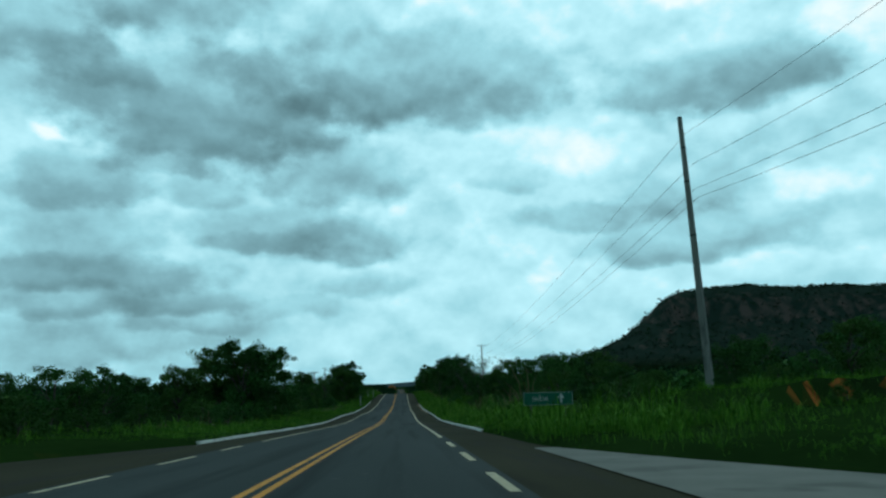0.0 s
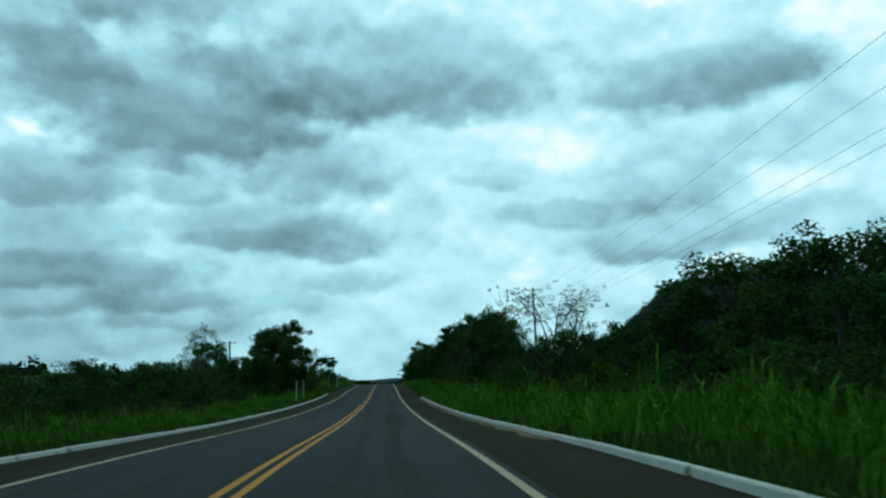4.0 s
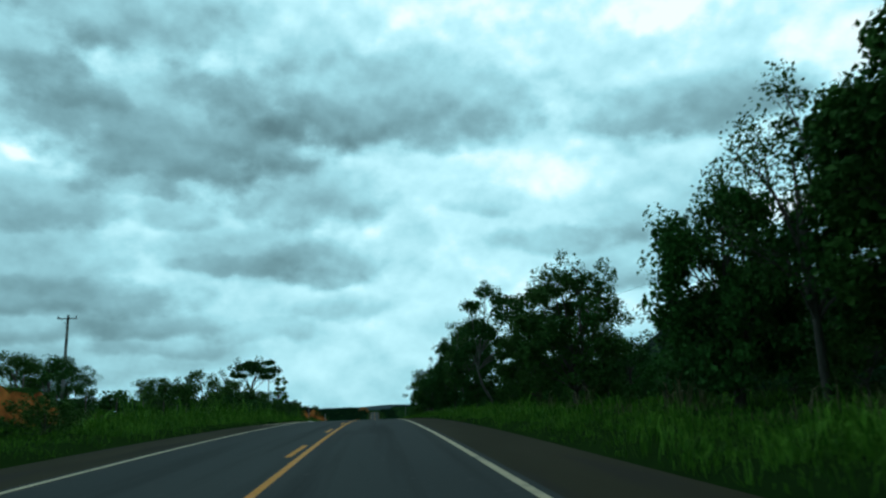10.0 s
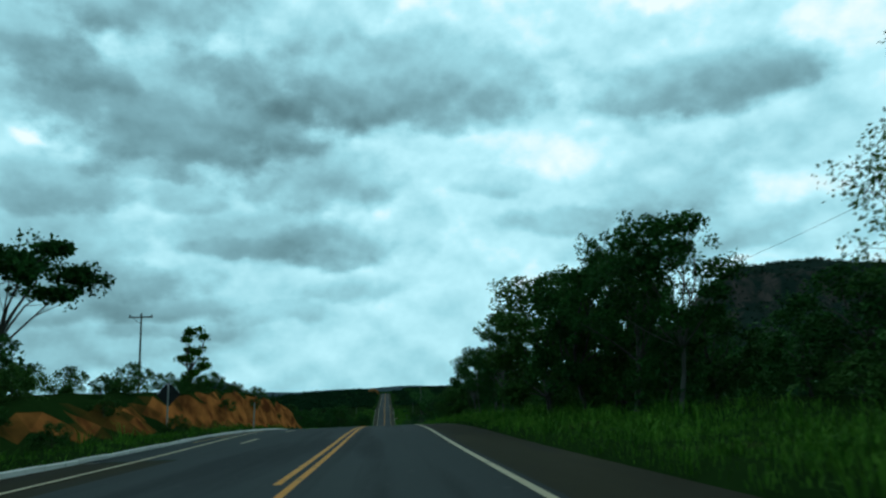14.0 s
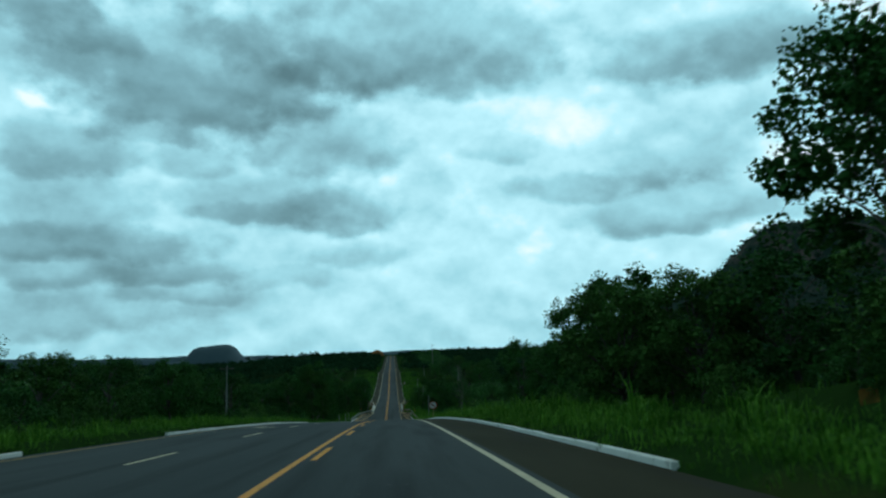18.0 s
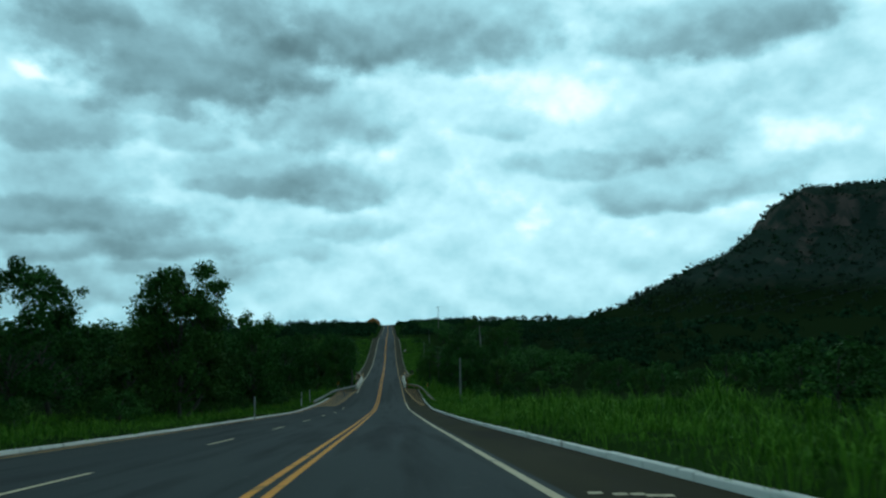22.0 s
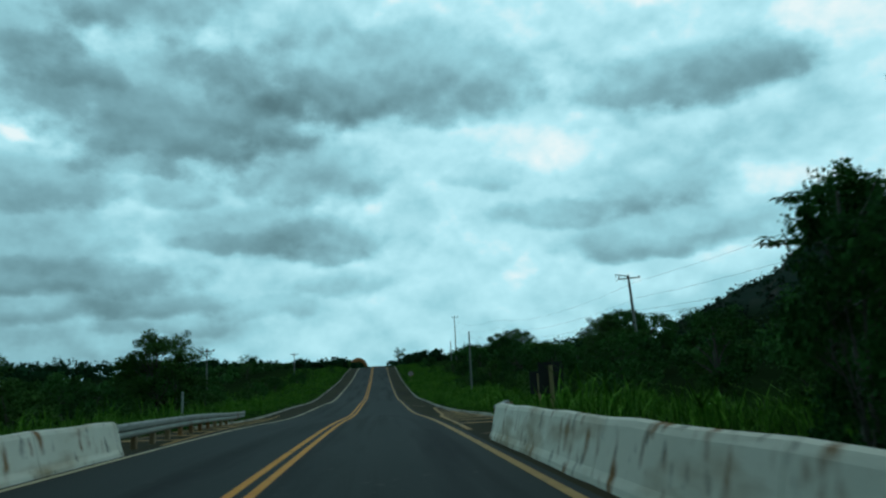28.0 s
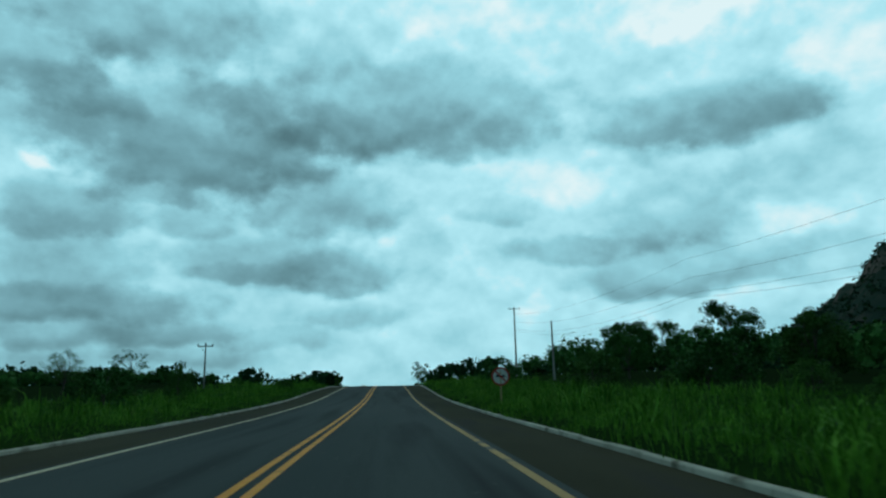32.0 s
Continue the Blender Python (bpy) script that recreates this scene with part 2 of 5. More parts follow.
def add_stain(m, colour, scale, at, stretch, soft=0.12):
    # a further layer of marks over a material
    nt = m.node_tree
    N, L = nt.nodes.new, nt.links.new
    b = nt.nodes["Principled BSDF"]
    under = b.inputs["Base Color"].links[0].from_socket
    mp = N("ShaderNodeMapping")
    mp.inputs["Scale"].default_value = stretch
    mp.inputs["Location"].default_value = (3.7, 1.9, 5.3)
    L(N("ShaderNodeNewGeometry").outputs["Position"], mp.inputs[0])
    n = N("ShaderNodeTexNoise")
    n.inputs["Scale"].default_value, n.inputs["Detail"].default_value = scale, 6
    L(mp.outputs[0], n.inputs["Vector"])
    r = N("ShaderNodeMapRange")
    r.inputs["From Min"].default_value, r.inputs["From Max"].default_value = at, at + soft
    L(n.outputs["Fac"], r.inputs["Value"])
    c = N("ShaderNodeMix")
    c.data_type = "RGBA"
    L(r.outputs[0], c.inputs["Factor"])
    L(under, c.inputs["A"])
    c.inputs["B"].default_value = (*colour, 1)
    L(c.outputs["Result"], b.inputs["Base Color"])


ASPHALT = material("asphalt", (0.041, 0.050, 0.050), (0.070, 0.080, 0.078), 0.25, 0.82, 0.35, 160, stretch=(1.6, 0.12, 1), stain=(0.036, 0.040, 0.042), stain_scale=0.35, stain_at=0.58, spec=0.05)
SHOULDER = material("worn shoulder asphalt", (0.042, 0.039, 0.024), (0.074, 0.067, 0.043), 0.4, 1.0, 0.4, 120, stretch=(1.2, 0.25, 1), stain=(0.046, 0.041, 0.030), stain_scale=0.25, spec=0.03)
YELLOW = material("yellow road paint", (0.76, 0.27, 0.012), (0.92, 0.36, 0.025), 2.0, 0.6, 0.1, 30, stain=(0.25, 0.13, 0.03), stain_scale=1.2, stain_at=0.62, spec=0.12)
WHITE_LINE = material("dirty white road paint", (0.56, 0.45, 0.29), (0.76, 0.63, 0.42), 1.5, 0.65, 0.1, 30, stain=(0.20, 0.18, 0.14), stain_scale=0.9, stain_at=0.6, spec=0.12)
TAN_LINE = material("dusty yellowed road paint", (0.44, 0.25, 0.085), (0.58, 0.35, 0.13), 1.5, 0.7, 0.1, 30, stain=(0.16, 0.13, 0.09), stain_scale=0.9, stain_at=0.56, spec=0.12)
KERB = material("whitewashed concrete", (0.76, 0.74, 0.67), (0.94, 0.92, 0.85), 1.2, 0.85, 0.3, 25, stain=(0.24, 0.22, 0.18), stain_scale=1.1, stain_at=0.66, objects=0.4)
DULL_KERB = material("dirty whitewashed concrete", (0.36, 0.33, 0.26), (0.60, 0.56, 0.46), 1.2, 0.85, 0.3, 25, stain=(0.16, 0.14, 0.10), stain_scale=1.1, stain_at=0.55, objects=0.5)
BARRIER = material("whitewashed rust-stained concrete", (0.80, 0.76, 0.64), (0.93, 0.89, 0.78), 0.7, 0.85, 0.3, 25, stain=(0.30, 0.15, 0.06), stain_scale=2.4, stain_at=0.56, stretch=(1, 1.3, 0.55))
add_stain(BARRIER, (0.13, 0.10, 0.07), 5.0, 0.60, (1, 1.2, 0.45))
add_stain(BARRIER, (0.42, 0.30, 0.17), 1.1, 0.52, (1, 0.6, 1.6), 0.25)
add_stain(KERB, (0.20, 0.17, 0.12), 2.2, 0.62, (1, 1, 1))
add_stain(ASPHALT, (0.028, 0.031, 0.032), 1.0, 0.50, (1.4, 0.03, 1), 0.25)
add_stain(ASPHALT, (0.085, 0.088, 0.085), 5.0, 0.66, (1, 0.7, 1), 0.08)
add_stain(SHOULDER, (0.052, 0.047, 0.041), 1.0, 0.54, (1.0, 0.10, 1), 0.2)
CONCRETE = material("grey concrete", (0.15, 0.145, 0.125), (0.27, 0.26, 0.23), 0.8, 0.88, 0.3, 30, stain=(0.14, 0.13, 0.115), stain_scale=0.6)
POLE = material("weathered concrete pole", (0.22, 0.21, 0.19), (0.36, 0.35, 0.32), 1.2, 0.88, 0.3, 30, stain=(0.13, 0.125, 0.115), stain_scale=1.4, stretch=(1, 1, 0.3))
WOOD = material("grey weathered wood", (0.10, 0.085, 0.065), (0.20, 0.17, 0.14), 2.0, 0.9, 0.4, 20, stretch=(1, 1, 0.2))
STEEL = material("galvanised steel with rust", (0.26, 0.16, 0.08), (0.42, 0.29, 0.17), 0.8, 0.6, 0.1, 20, metal=0.1, stain=(0.26, 0.11, 0.035), stain_scale=0.6, stain_at=0.48)
ZINC = material("dull galvanised steel", (0.20, 0.21, 0.18), (0.36, 0.37, 0.33), 0.8, 0.6, 0.1, 20, metal=0.15, stain=(0.20, 0.14, 0.09), stain_scale=0.6, stain_at=0.62)
DARK_METAL = material("dark iron", (0.02, 0.02, 0.02), (0.05, 0.05, 0.05), 2, 0.7, 0.1)
WIRE = material("black cable", (0.015, 0.015, 0.015), (0.03, 0.03, 0.03), 2, 0.7, 0)
WHITE = material("white sign face", (0.60, 0.60, 0.58), (0.74, 0.74, 0.72), 1.5, 0.5, 0, 10)
RED = material("red sign face", (0.38, 0.030, 0.025), (0.48, 0.045, 0.035), 1.5, 0.5, 0, 10)
BLACK = material("black sign paint", (0.012, 0.012, 0.012), (0.03, 0.03, 0.03), 1.5, 0.6, 0, 10)
GREEN_SIGN = material("green sign face", (0.010, 0.135, 0.080), (0.018, 0.175, 0.105), 1.5, 0.5, 0, 10)
AMBER = material("amber sign face", (0.55, 0.26, 0.02), (0.70, 0.34, 0.03), 1.5, 0.5, 0, 10)
TAN_POST = material("dusty yellow post paint", (0.34, 0.25, 0.12), (0.46, 0.36, 0.18), 3, 0.8, 0.1, 10)
WHITE_POST = material("white post paint", (0.48, 0.48, 0.45), (0.66, 0.66, 0.62), 3, 0.8, 0.1, 10, stain=(0.28, 0.26, 0.22), stain_scale=2)
BARK = material("grey-brown bark", (0.060, 0.050, 0.040), (0.14, 0.125, 0.105), 3.0, 0.95, 0.6, 10, stretch=(1, 1, 0.3))
PALE_BARK = material("pale bark", (0.10, 0.09, 0.075), (0.19, 0.18, 0.155), 3.0, 0.95, 0.5, 10, stretch=(1, 1, 0.3))
LEAF = material("dark green leaves", (0.016, 0.062, 0.016), (0.072, 0.200, 0.042), 0.5, 0.65, 0, 8, spec=0.05, islands=0.5, objects=0.4)
LEAF_OLIVE = material("olive green leaves", (0.030, 0.085, 0.018), (0.095, 0.205, 0.042), 0.5, 0.65, 0, 8, spec=0.05, islands=0.5, objects=0.4)
LEAF_FRESH = material("fresh green leaves", (0.042, 0.125, 0.014), (0.12, 0.27, 0.030), 0.5, 0.8, 0, 8, spec=0.02, islands=0.5, objects=0.4)
# scrub on the far hill: paler and greyer, the colour includes distance haze
HILL_SCRUB = material("hill scrub greyed by painted haze", (0.020, 0.042, 0.030), (0.058, 0.088, 0.054), 0.05, 0.9, 0, 12, spec=0.0, islands=0.6)
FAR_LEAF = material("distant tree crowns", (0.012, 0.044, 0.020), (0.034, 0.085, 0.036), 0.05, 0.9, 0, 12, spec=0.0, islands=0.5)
GRASS = material("tall green grass", (0.026, 0.100, 0.009), (0.175, 0.400, 0.042), 0.7, 0.7, 0, 6, spec=0.04, islands=0.75)
DRY_GRASS = material("dry straw grass", (0.12, 0.10, 0.045), (0.24, 0.20, 0.10), 0.6, 0.8, 0, 10, islands=0.7)


def ground_material():
    # base colours are darkened to paint in the shade between grass tufts
    m = material("grassy red earth", (0.010, 0.026, 0.007), (0.026, 0.062, 0.013), 0.12, 0.95, 0.5, 20, stain=(0.075, 0.068, 0.026), stain_scale=0.10, stain_at=0.64, spec=0.0)
    nt = m.node_tree
    N, L = nt.nodes.new, nt.links.new
    b = nt.nodes["Principled BSDF"]
    grass = b.inputs["Base Color"].links[0].from_socket
    geo = N("ShaderNodeNewGeometry")
    split = N("ShaderNodeSeparateXYZ")
    L(geo.outputs["True Normal"], split.inputs[0])
    steep = N("ShaderNodeMapRange")
    steep.inputs["From Min"].default_value, steep.inputs["From Max"].default_value = 0.70, 0.52
    L(split.outputs[2], steep.inputs["Value"])
    height = N("ShaderNodeSeparateXYZ")
    L(geo.outputs["Position"], height.inputs[0])
    low = N("ShaderNodeMapRange")
    low.inputs["From Min"].default_value, low.inputs["From Max"].default_value = 40, 20
    L(height.outputs[2], low.inputs["Value"])
    both = N("ShaderNodeMath")
    both.operation = "MULTIPLY"
    L(steep.outputs[0], both.inputs[0])
    L(low.outputs[0], both.inputs[1])
    n = N("ShaderNodeTexNoise")
    n.inputs["Scale"].default_value, n.inputs["Detail"].default_value = 0.9, 6
    L(geo.outputs["Position"], n.inputs["Vector"])
    soil = N("ShaderNodeMix")
    soil.data_type = "RGBA"
    grit = N("ShaderNodeMapRange")
    grit.inputs["From Min"].default_value, grit.inputs["From Max"].default_value = 0.36, 0.62
    L(n.outputs["Fac"], grit.inputs["Value"])
    L(grit.outputs[0], soil.inputs["Factor"])
    soil.inputs["A"].default_value, soil.inputs["B"].default_value = (0.15, 0.045, 0.016, 1), (0.56, 0.185, 0.048, 1)
    # bare rock and scrub on the high slopes, distance haze lightened into both colours
    rock = N("ShaderNodeMix")
    rock.data_type = "RGBA"
    n2 = N("ShaderNodeTexNoise")
    n2.inputs["Scale"].default_value, n2.inputs["Detail"].default_value = 0.045, 8
    streak = N("ShaderNodeMapping")
    streak.inputs["Scale"].default_value = (1, 1, 0.25)
    L(geo.outputs["Position"], streak.inputs[0])
    L(streak.outputs[0], n2.inputs["Vector"])
    bare = N("ShaderNodeMapRange")
    bare.inputs["From Min"].default_value, bare.inputs["From Max"].default_value = 0.86, 0.66
    L(split.outputs[2], bare.inputs["Value"])
    patchy = N("ShaderNodeMapRange")
    patchy.inputs["From Min"].default_value, patchy.inputs["From Max"].default_value = 0.42, 0.60
    L(n2.outputs["Fac"], patchy.inputs["Value"])
    face = N("ShaderNodeMath")
    face.operation = "MULTIPLY"
    L(bare.outputs[0], face.inputs[0])
    L(patchy.outputs[0], face.inputs[1])
    L(face.outputs[0], rock.inputs["Factor"])
    rock.inputs["A"].default_value, rock.inputs["B"].default_value = (0.032, 0.054, 0.042, 1), (0.135, 0.102, 0.088, 1)
    high = N("ShaderNodeMath")
    high.operation = "SUBTRACT"
    high.use_clamp = True
    high.inputs[0].default_value = 1.0
    L(low.outputs[0], high.inputs[1])
    mix = N("ShaderNodeMix")
    mix.data_type = "RGBA"
    L(both.outputs[0], mix.inputs["Factor"])
    L(grass, mix.inputs["A"])
    L(soil.outputs["Result"], mix.inputs["B"])
    mix2 = N("ShaderNodeMix")
    mix2.data_type = "RGBA"
    L(high.outputs[0], mix2.inputs["Factor"])
    L(mix.outputs["Result"], mix2.inputs["A"])
    L(rock.outputs["Result"], mix2.inputs["B"])
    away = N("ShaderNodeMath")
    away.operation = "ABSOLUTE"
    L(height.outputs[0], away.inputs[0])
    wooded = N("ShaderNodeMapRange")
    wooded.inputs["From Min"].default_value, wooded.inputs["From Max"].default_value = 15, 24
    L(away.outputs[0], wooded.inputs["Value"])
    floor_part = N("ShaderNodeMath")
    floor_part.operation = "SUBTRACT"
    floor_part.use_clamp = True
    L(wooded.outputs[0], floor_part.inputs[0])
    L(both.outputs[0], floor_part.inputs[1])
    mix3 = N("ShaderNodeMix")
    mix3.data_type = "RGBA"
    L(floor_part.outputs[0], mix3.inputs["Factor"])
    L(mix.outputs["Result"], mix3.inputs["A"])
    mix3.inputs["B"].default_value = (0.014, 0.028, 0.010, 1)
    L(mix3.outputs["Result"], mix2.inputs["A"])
    L(mix2.outputs["Result"], b.inputs["Base Color"])
    return m


GROUND = ground_material()

# ---------------------------------------------------------------- shape of the land
# height of the road every 20 m from y = -40
PROFILE = [0.33, 0.33, 0.09, -0.45, -1.07, -1.72, -2.23, -2.37, -2.70, -2.83, -2.76, -2.51, -1.96, -1.63, -1.32, -1.21, -1.32, -1.54, -1.92, -2.27, -3.01, -4.05,
           -5.14, -6.36, -7.79, -9.41, -11.22, -13.05, -14.78, -16.43, -17.45, -17.76, -17.82, -17.95, -18.31, -18.21, -18.10, -17.31, -16.42, -15.34, -13.94, -12.64,
           -11.79, -11.44, -11.43, -11.52, -11.45, -11.10, -10.59, -10.05, -9.51, -8.97, -8.40, -7.80, -7.17, -6.49, -5.73, -4.83, -3.82, -2.95, -2.69, -3.22, -4.10, -5.04, -5.92]
HEIGHTS = np.array(PROFILE)


def road_z(y):
    y = np.asarray(y, float)
    q = np.clip((y + 40) / 20, 0.001, len(HEIGHTS) - 1.001)
    i = q.astype(int)
    f = q - i
    a, b, c, d = (HEIGHTS[np.clip(i + k, 0, len(HEIGHTS) - 1)] for k in (-1, 0, 1, 2))
    return 0.5 * (2 * b + (c - a) * f + (2 * a - 5 * b + 4 * c - d) * f * f + (3 * b - a - 3 * c + d) * f ** 3)


def step(a, b, v):
    v = np.clip((np.asarray(v, float) - a) / (b - a), 0, 1)
    return v * v * (3 - 2 * v)


def waves(x, y):
    return np.sin(x * 0.031 + 1.3) * np.cos(y * 0.023 + 0.4) + 0.6 * np.sin(x * 0.071 - y * 0.053 + 2.0) + 0.35 * np.sin(x * 0.17 + y * 0.11)


def lumps(x, y):
    return np.sin(x * 1.1 + y * 0.37) * np.cos(y * 0.83 - x * 0.4) + 0.5 * np.sin(x * 2.3 - y * 1.7 + 1)


def left_edge(y):
    return np.interp(y, [-60, 20, 30, 250, 262, 300, 345, 380, 430, 450, 470, 505, 550, 575, 584, 586, 612, 614, 640, 1300],
                     [-9.5, -8.9, -5.75, -5.75, -5.8, -5.9, -6.6, -7.9, -7.4, -7.9, -8.0, -8.3, -7.7, -6.7, -6.4, -4.3, -4.3, -6.0, -5.75, -5.75])


def right_edge(y):
    return np.interp(y, [-60, -20, -6, 3, 10.5, 14.9, 20.5, 34, 440, 490, 520, 545, 570, 584, 586, 612, 614, 626, 634, 650, 1300],
                     [30, 20, 16, 12, 8.9, 7.5, 6.0, 5.75, 5.75, 5.55, 5.6, 5.9, 6.05, 6.1, 4.3, 4.3, 5.8, 5.85, 5.95, 5.6, 5.6])


def mesa(x, y):
    # flat-topped rocky hill beyond the right side of the road
    qx, qy = np.abs(x - 922 - 0.45 * (y - 1280)) - 465, np.abs(y - 1580) - 300
    d = np.hypot(np.maximum(qx, 0), np.maximum(qy, 0)) + np.minimum(np.maximum(qx, qy), 0)
    d = d + 7 * waves(x * 1.4, y * 1.4) + 5 * np.sin(x * 0.12) * np.cos(y * 0.10)
    return np.interp(d, [-260, -150, -80, -40, 0, 10, 22, 37, 73, 134, 200, 250], [180, 177, 170, 160, 141, 127, 108, 97, 77, 45, 13, 0])


def land_z(x, y):
    x, y = np.asarray(x, float), np.asarray(y, float)
    base = road_z(np.clip(y, -40, 1240))
    right = x > 0
    out = np.where(right, x - right_edge(y), left_edge(y) - x)
    out = np.maximum(out, 0)
    z = base + 0.05 + 0.16 * step(0, 0.6, out) + 0.05 * lumps(x, y) * step(0.5, 3, out)
    z = z + step(0.5, 14, out) * np.where(right, 0.7, 0.35) + 0.5 * waves(x, y) * step(6, 40, out) + 2.2 * waves(x * 0.5, y * 0.5) * step(40, 250, out)
    # cut banks of red earth on the left
    toe = np.interp(y, [225, 250, 300, 318, 345, 392], [-15, -14, -15, -9.5, -8.2, -9.0])
    rise = np.interp(y, [222, 230, 254, 261, 302, 318, 328, 342, 356, 380, 394, 404], [0, 1.9, 1.9, 0.4, 0.3, 0.3, 1.4, 1.8, 2.5, 3.0, 2.4, 0])
    cut = toe - x + 0.45 * lumps(x * 0.9, y * 0.9) + 0.10 * lumps(x * 2.1 + 3, y * 2.3)
    face = step(0.0, 1.7, cut)
    z = z + rise * face * (1 - 0.9 * step(25, 60, -x)) + rise * 0.10 * (lumps(x * 1.7 + 1.5 * np.sin(y * 0.73), y * 1.3 + 1.4 * np.sin(x * 1.1 + y * 0.21)) + 0.25 * lumps(x * 3.1, y * 2.3 + np.sin(y * 1.9))) * face * (1 - step(3, 7, cut))
    # red cutting high on the right
    z = z + 1.6 * step(11.5, 14.0, x) * step(196, 203, y) * (1 - step(222, 232, y))
    # low red bank under the trees
    z = z + 0.55 * step(13.5, 14.1, x + 0.4 * lumps(x * 0.8, y * 0.8)) * (1 - 0.8 * step(17, 26, x)) * step(374, 380, y) * (1 - step(404, 412, y))
    # low red bank beside the side road
    over, along = (y - 24.5) * 0.84 - (x - 15) * 0.54, (x - 15) * 0.84 + (y - 24.5) * 0.54
    over = over + 0.35 * lumps(x * 0.8, y * 0.8) + 0.12 * lumps(x * 2.0, y * 2.2)
    z = z + 0.85 * step(0, 0.6, over) * (1 - step(5, 13, over)) * step(-1.5, 1.0, along) * (1 - step(15, 21, along))
    # the stream bed under the bridge
    dip = np.exp(-((y - 599) / 9.0) ** 2)
    z = z - dip * 3.4 * step(-1.0, 3, np.where(np.abs(x) < 4.6, -1.0, out))
    near = np.exp(-((y - 588) / 40.0) ** 2)
    z = z - near * 1.2 * step(1.5, 8, out)
    z = z - 0.35 * (1 - step(0.0, 0.05, np.where(out > 0, out, 0)))
    z = z - 3.6 * dip * (np.abs(x) < 4.6)
    # wide valley beyond the left side
    z = z - 18 * step(60, 320, -x) * step(420, 760, y)
    far = step(60, 500, np.abs(x)) * 3 + step(1240, 1700, y) * 6
    return z + far + mesa(x, y)


def mesh_object(name, verts, faces, mat, parent=None, label="", smooth=False):
    me = bpy.data.meshes.new(name)
    me.from_pydata(np.asarray(verts).tolist(), [], np.asarray(faces).tolist() if isinstance(faces, np.ndarray) else faces)
    for one in mat if isinstance(mat, (list, tuple)) else (mat,):
        me.materials.append(one)
    if smooth:
        me.polygons.foreach_set("use_smooth", [True] * len(me.polygons))
    me.update()
    ob = new(name, me)
    if parent:
        ob.parent = parent
    if label:
        ob["label"] = label
    return ob


def part(name, bm, mat, parent, label=""):
    me = bpy.data.meshes.new(name)
    bm.to_mesh(me)
    bm.free()
    me.materials.append(mat)
    ob = new(name, me)
    ob.parent = parent
    if label:
        ob["label"] = label
    return ob


def thing(name, m, label, category, group="", kind=""):
    ob = new(name)
    ob.empty_display_size = 0.2
    ob.matrix_basis = m
    return tagged(ob, label, category, group, kind)


def box(bm, size, at=(0, 0, 0), bevel=0.0, turn=None):
    made = bmesh.ops.create_cube(bm, size=1.0)["verts"]
    m = Matrix.Translation(at) @ (turn or Matrix()) @ Matrix.Diagonal((*size, 1))
    bmesh.ops.transform(bm, matrix=m, verts=made)
    if bevel:
        edges = list({e for v in made for e in v.link_edges})
        bmesh.ops.bevel(bm, geom=edges, offset=bevel, segments=1, affect="EDGES")
    return bm


def rod(bm, a, b, ra, rb, sides=8):
    a, b = Vector(a), Vector(b)
    made = bmesh.ops.create_cone(bm, cap_ends=True, segments=sides, radius1=ra, radius2=rb, depth=(b - a).length)["verts"]
    q = (b - a).to_track_quat("Z", "Y").to_matrix().to_4x4()
    bmesh.ops.transform(bm, matrix=Matrix.Translation((a + b) / 2) @ q, verts=made)
    return bm


def strip(name, y0, y1, xl, xr, mat, lift=0.0, parent=None, pitch=2.0, label=""):
    # a band that follows the road; xl and xr are numbers or functions of y
    n = max(2, int((y1 - y0) / pitch) + 1)
    ys = np.linspace(y0, y1, n)
    a = xl(ys) if callable(xl) else np.full(n, float(xl))
    b = xr(ys) if callable(xr) else np.full(n, float(xr))
    z = road_z(ys) + lift
    v = np.concatenate([np.stack([a, ys, z], 1), np.stack([b, ys, z], 1)])
    i = np.arange(n - 1)
    return mesh_object(name, v, np.stack([i, i + n, i + n + 1, i + 1], 1), mat, parent, label, smooth=True)


# ---------------------------------------------------------------- ground
def axis(parts):
    out = []
    for a, b, s in parts:
        out.extend(np.arange(a, b, s))
    return np.array(out)


gx = axis([(0, 4, 2), (4, 17, 0.5), (17, 30, 0.8), (30, 80, 5), (80, 300, 16), (300, 820, 13), (820, 1600, 60), (1600, 4400, 350)])
gx = np.concatenate([-gx[:0:-1], gx])
gy = axis([(-400, -60, 20), (-60, 22.5, 2.5), (22.5, 37.5, 0.75), (37.5, 220, 2.5), (220, 406, 0.8), (406, 720, 2.5), (720, 1000, 7), (1000, 1300, 11), (1300, 1900, 20), (1900, 4500, 200)])
GX, GY = np.meshgrid(gx, gy)
GZ = land_z(GX, GY)
nx, ny = len(gx), len(gy)
gi = (np.arange(ny - 1)[:, None] * nx + np.arange(nx - 1)[None, :]).ravel()
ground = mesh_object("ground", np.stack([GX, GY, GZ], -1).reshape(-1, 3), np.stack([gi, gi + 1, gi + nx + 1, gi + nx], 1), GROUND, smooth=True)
tagged(ground, "rolling grassy land with red earth and a rocky flat-topped hill", "ground", kind="structure")

# ---------------------------------------------------------------- road
road = strip("road", -60, 1190, -3.75, 3.75, ASPHALT, 0.0)
tagged(road, "straight dark grey asphalt road over hills", "road", kind="structure")
shoulder_r = strip("shoulder", -60, 1190, 3.75, right_edge, SHOULDER, -0.012)
tagged(shoulder_r, "brownish worn asphalt shoulder beside the road", "road shoulder", kind="structure")
shoulder_l = strip("shoulder", -60, 320, left_edge, -3.75, SHOULDER, -0.012)
tagged(shoulder_l, "brownish worn asphalt shoulder beside the road", "road shoulder", kind="structure")
third_lane = strip("road", 320, 582, left_edge, -3.75, ASPHALT, -0.002)
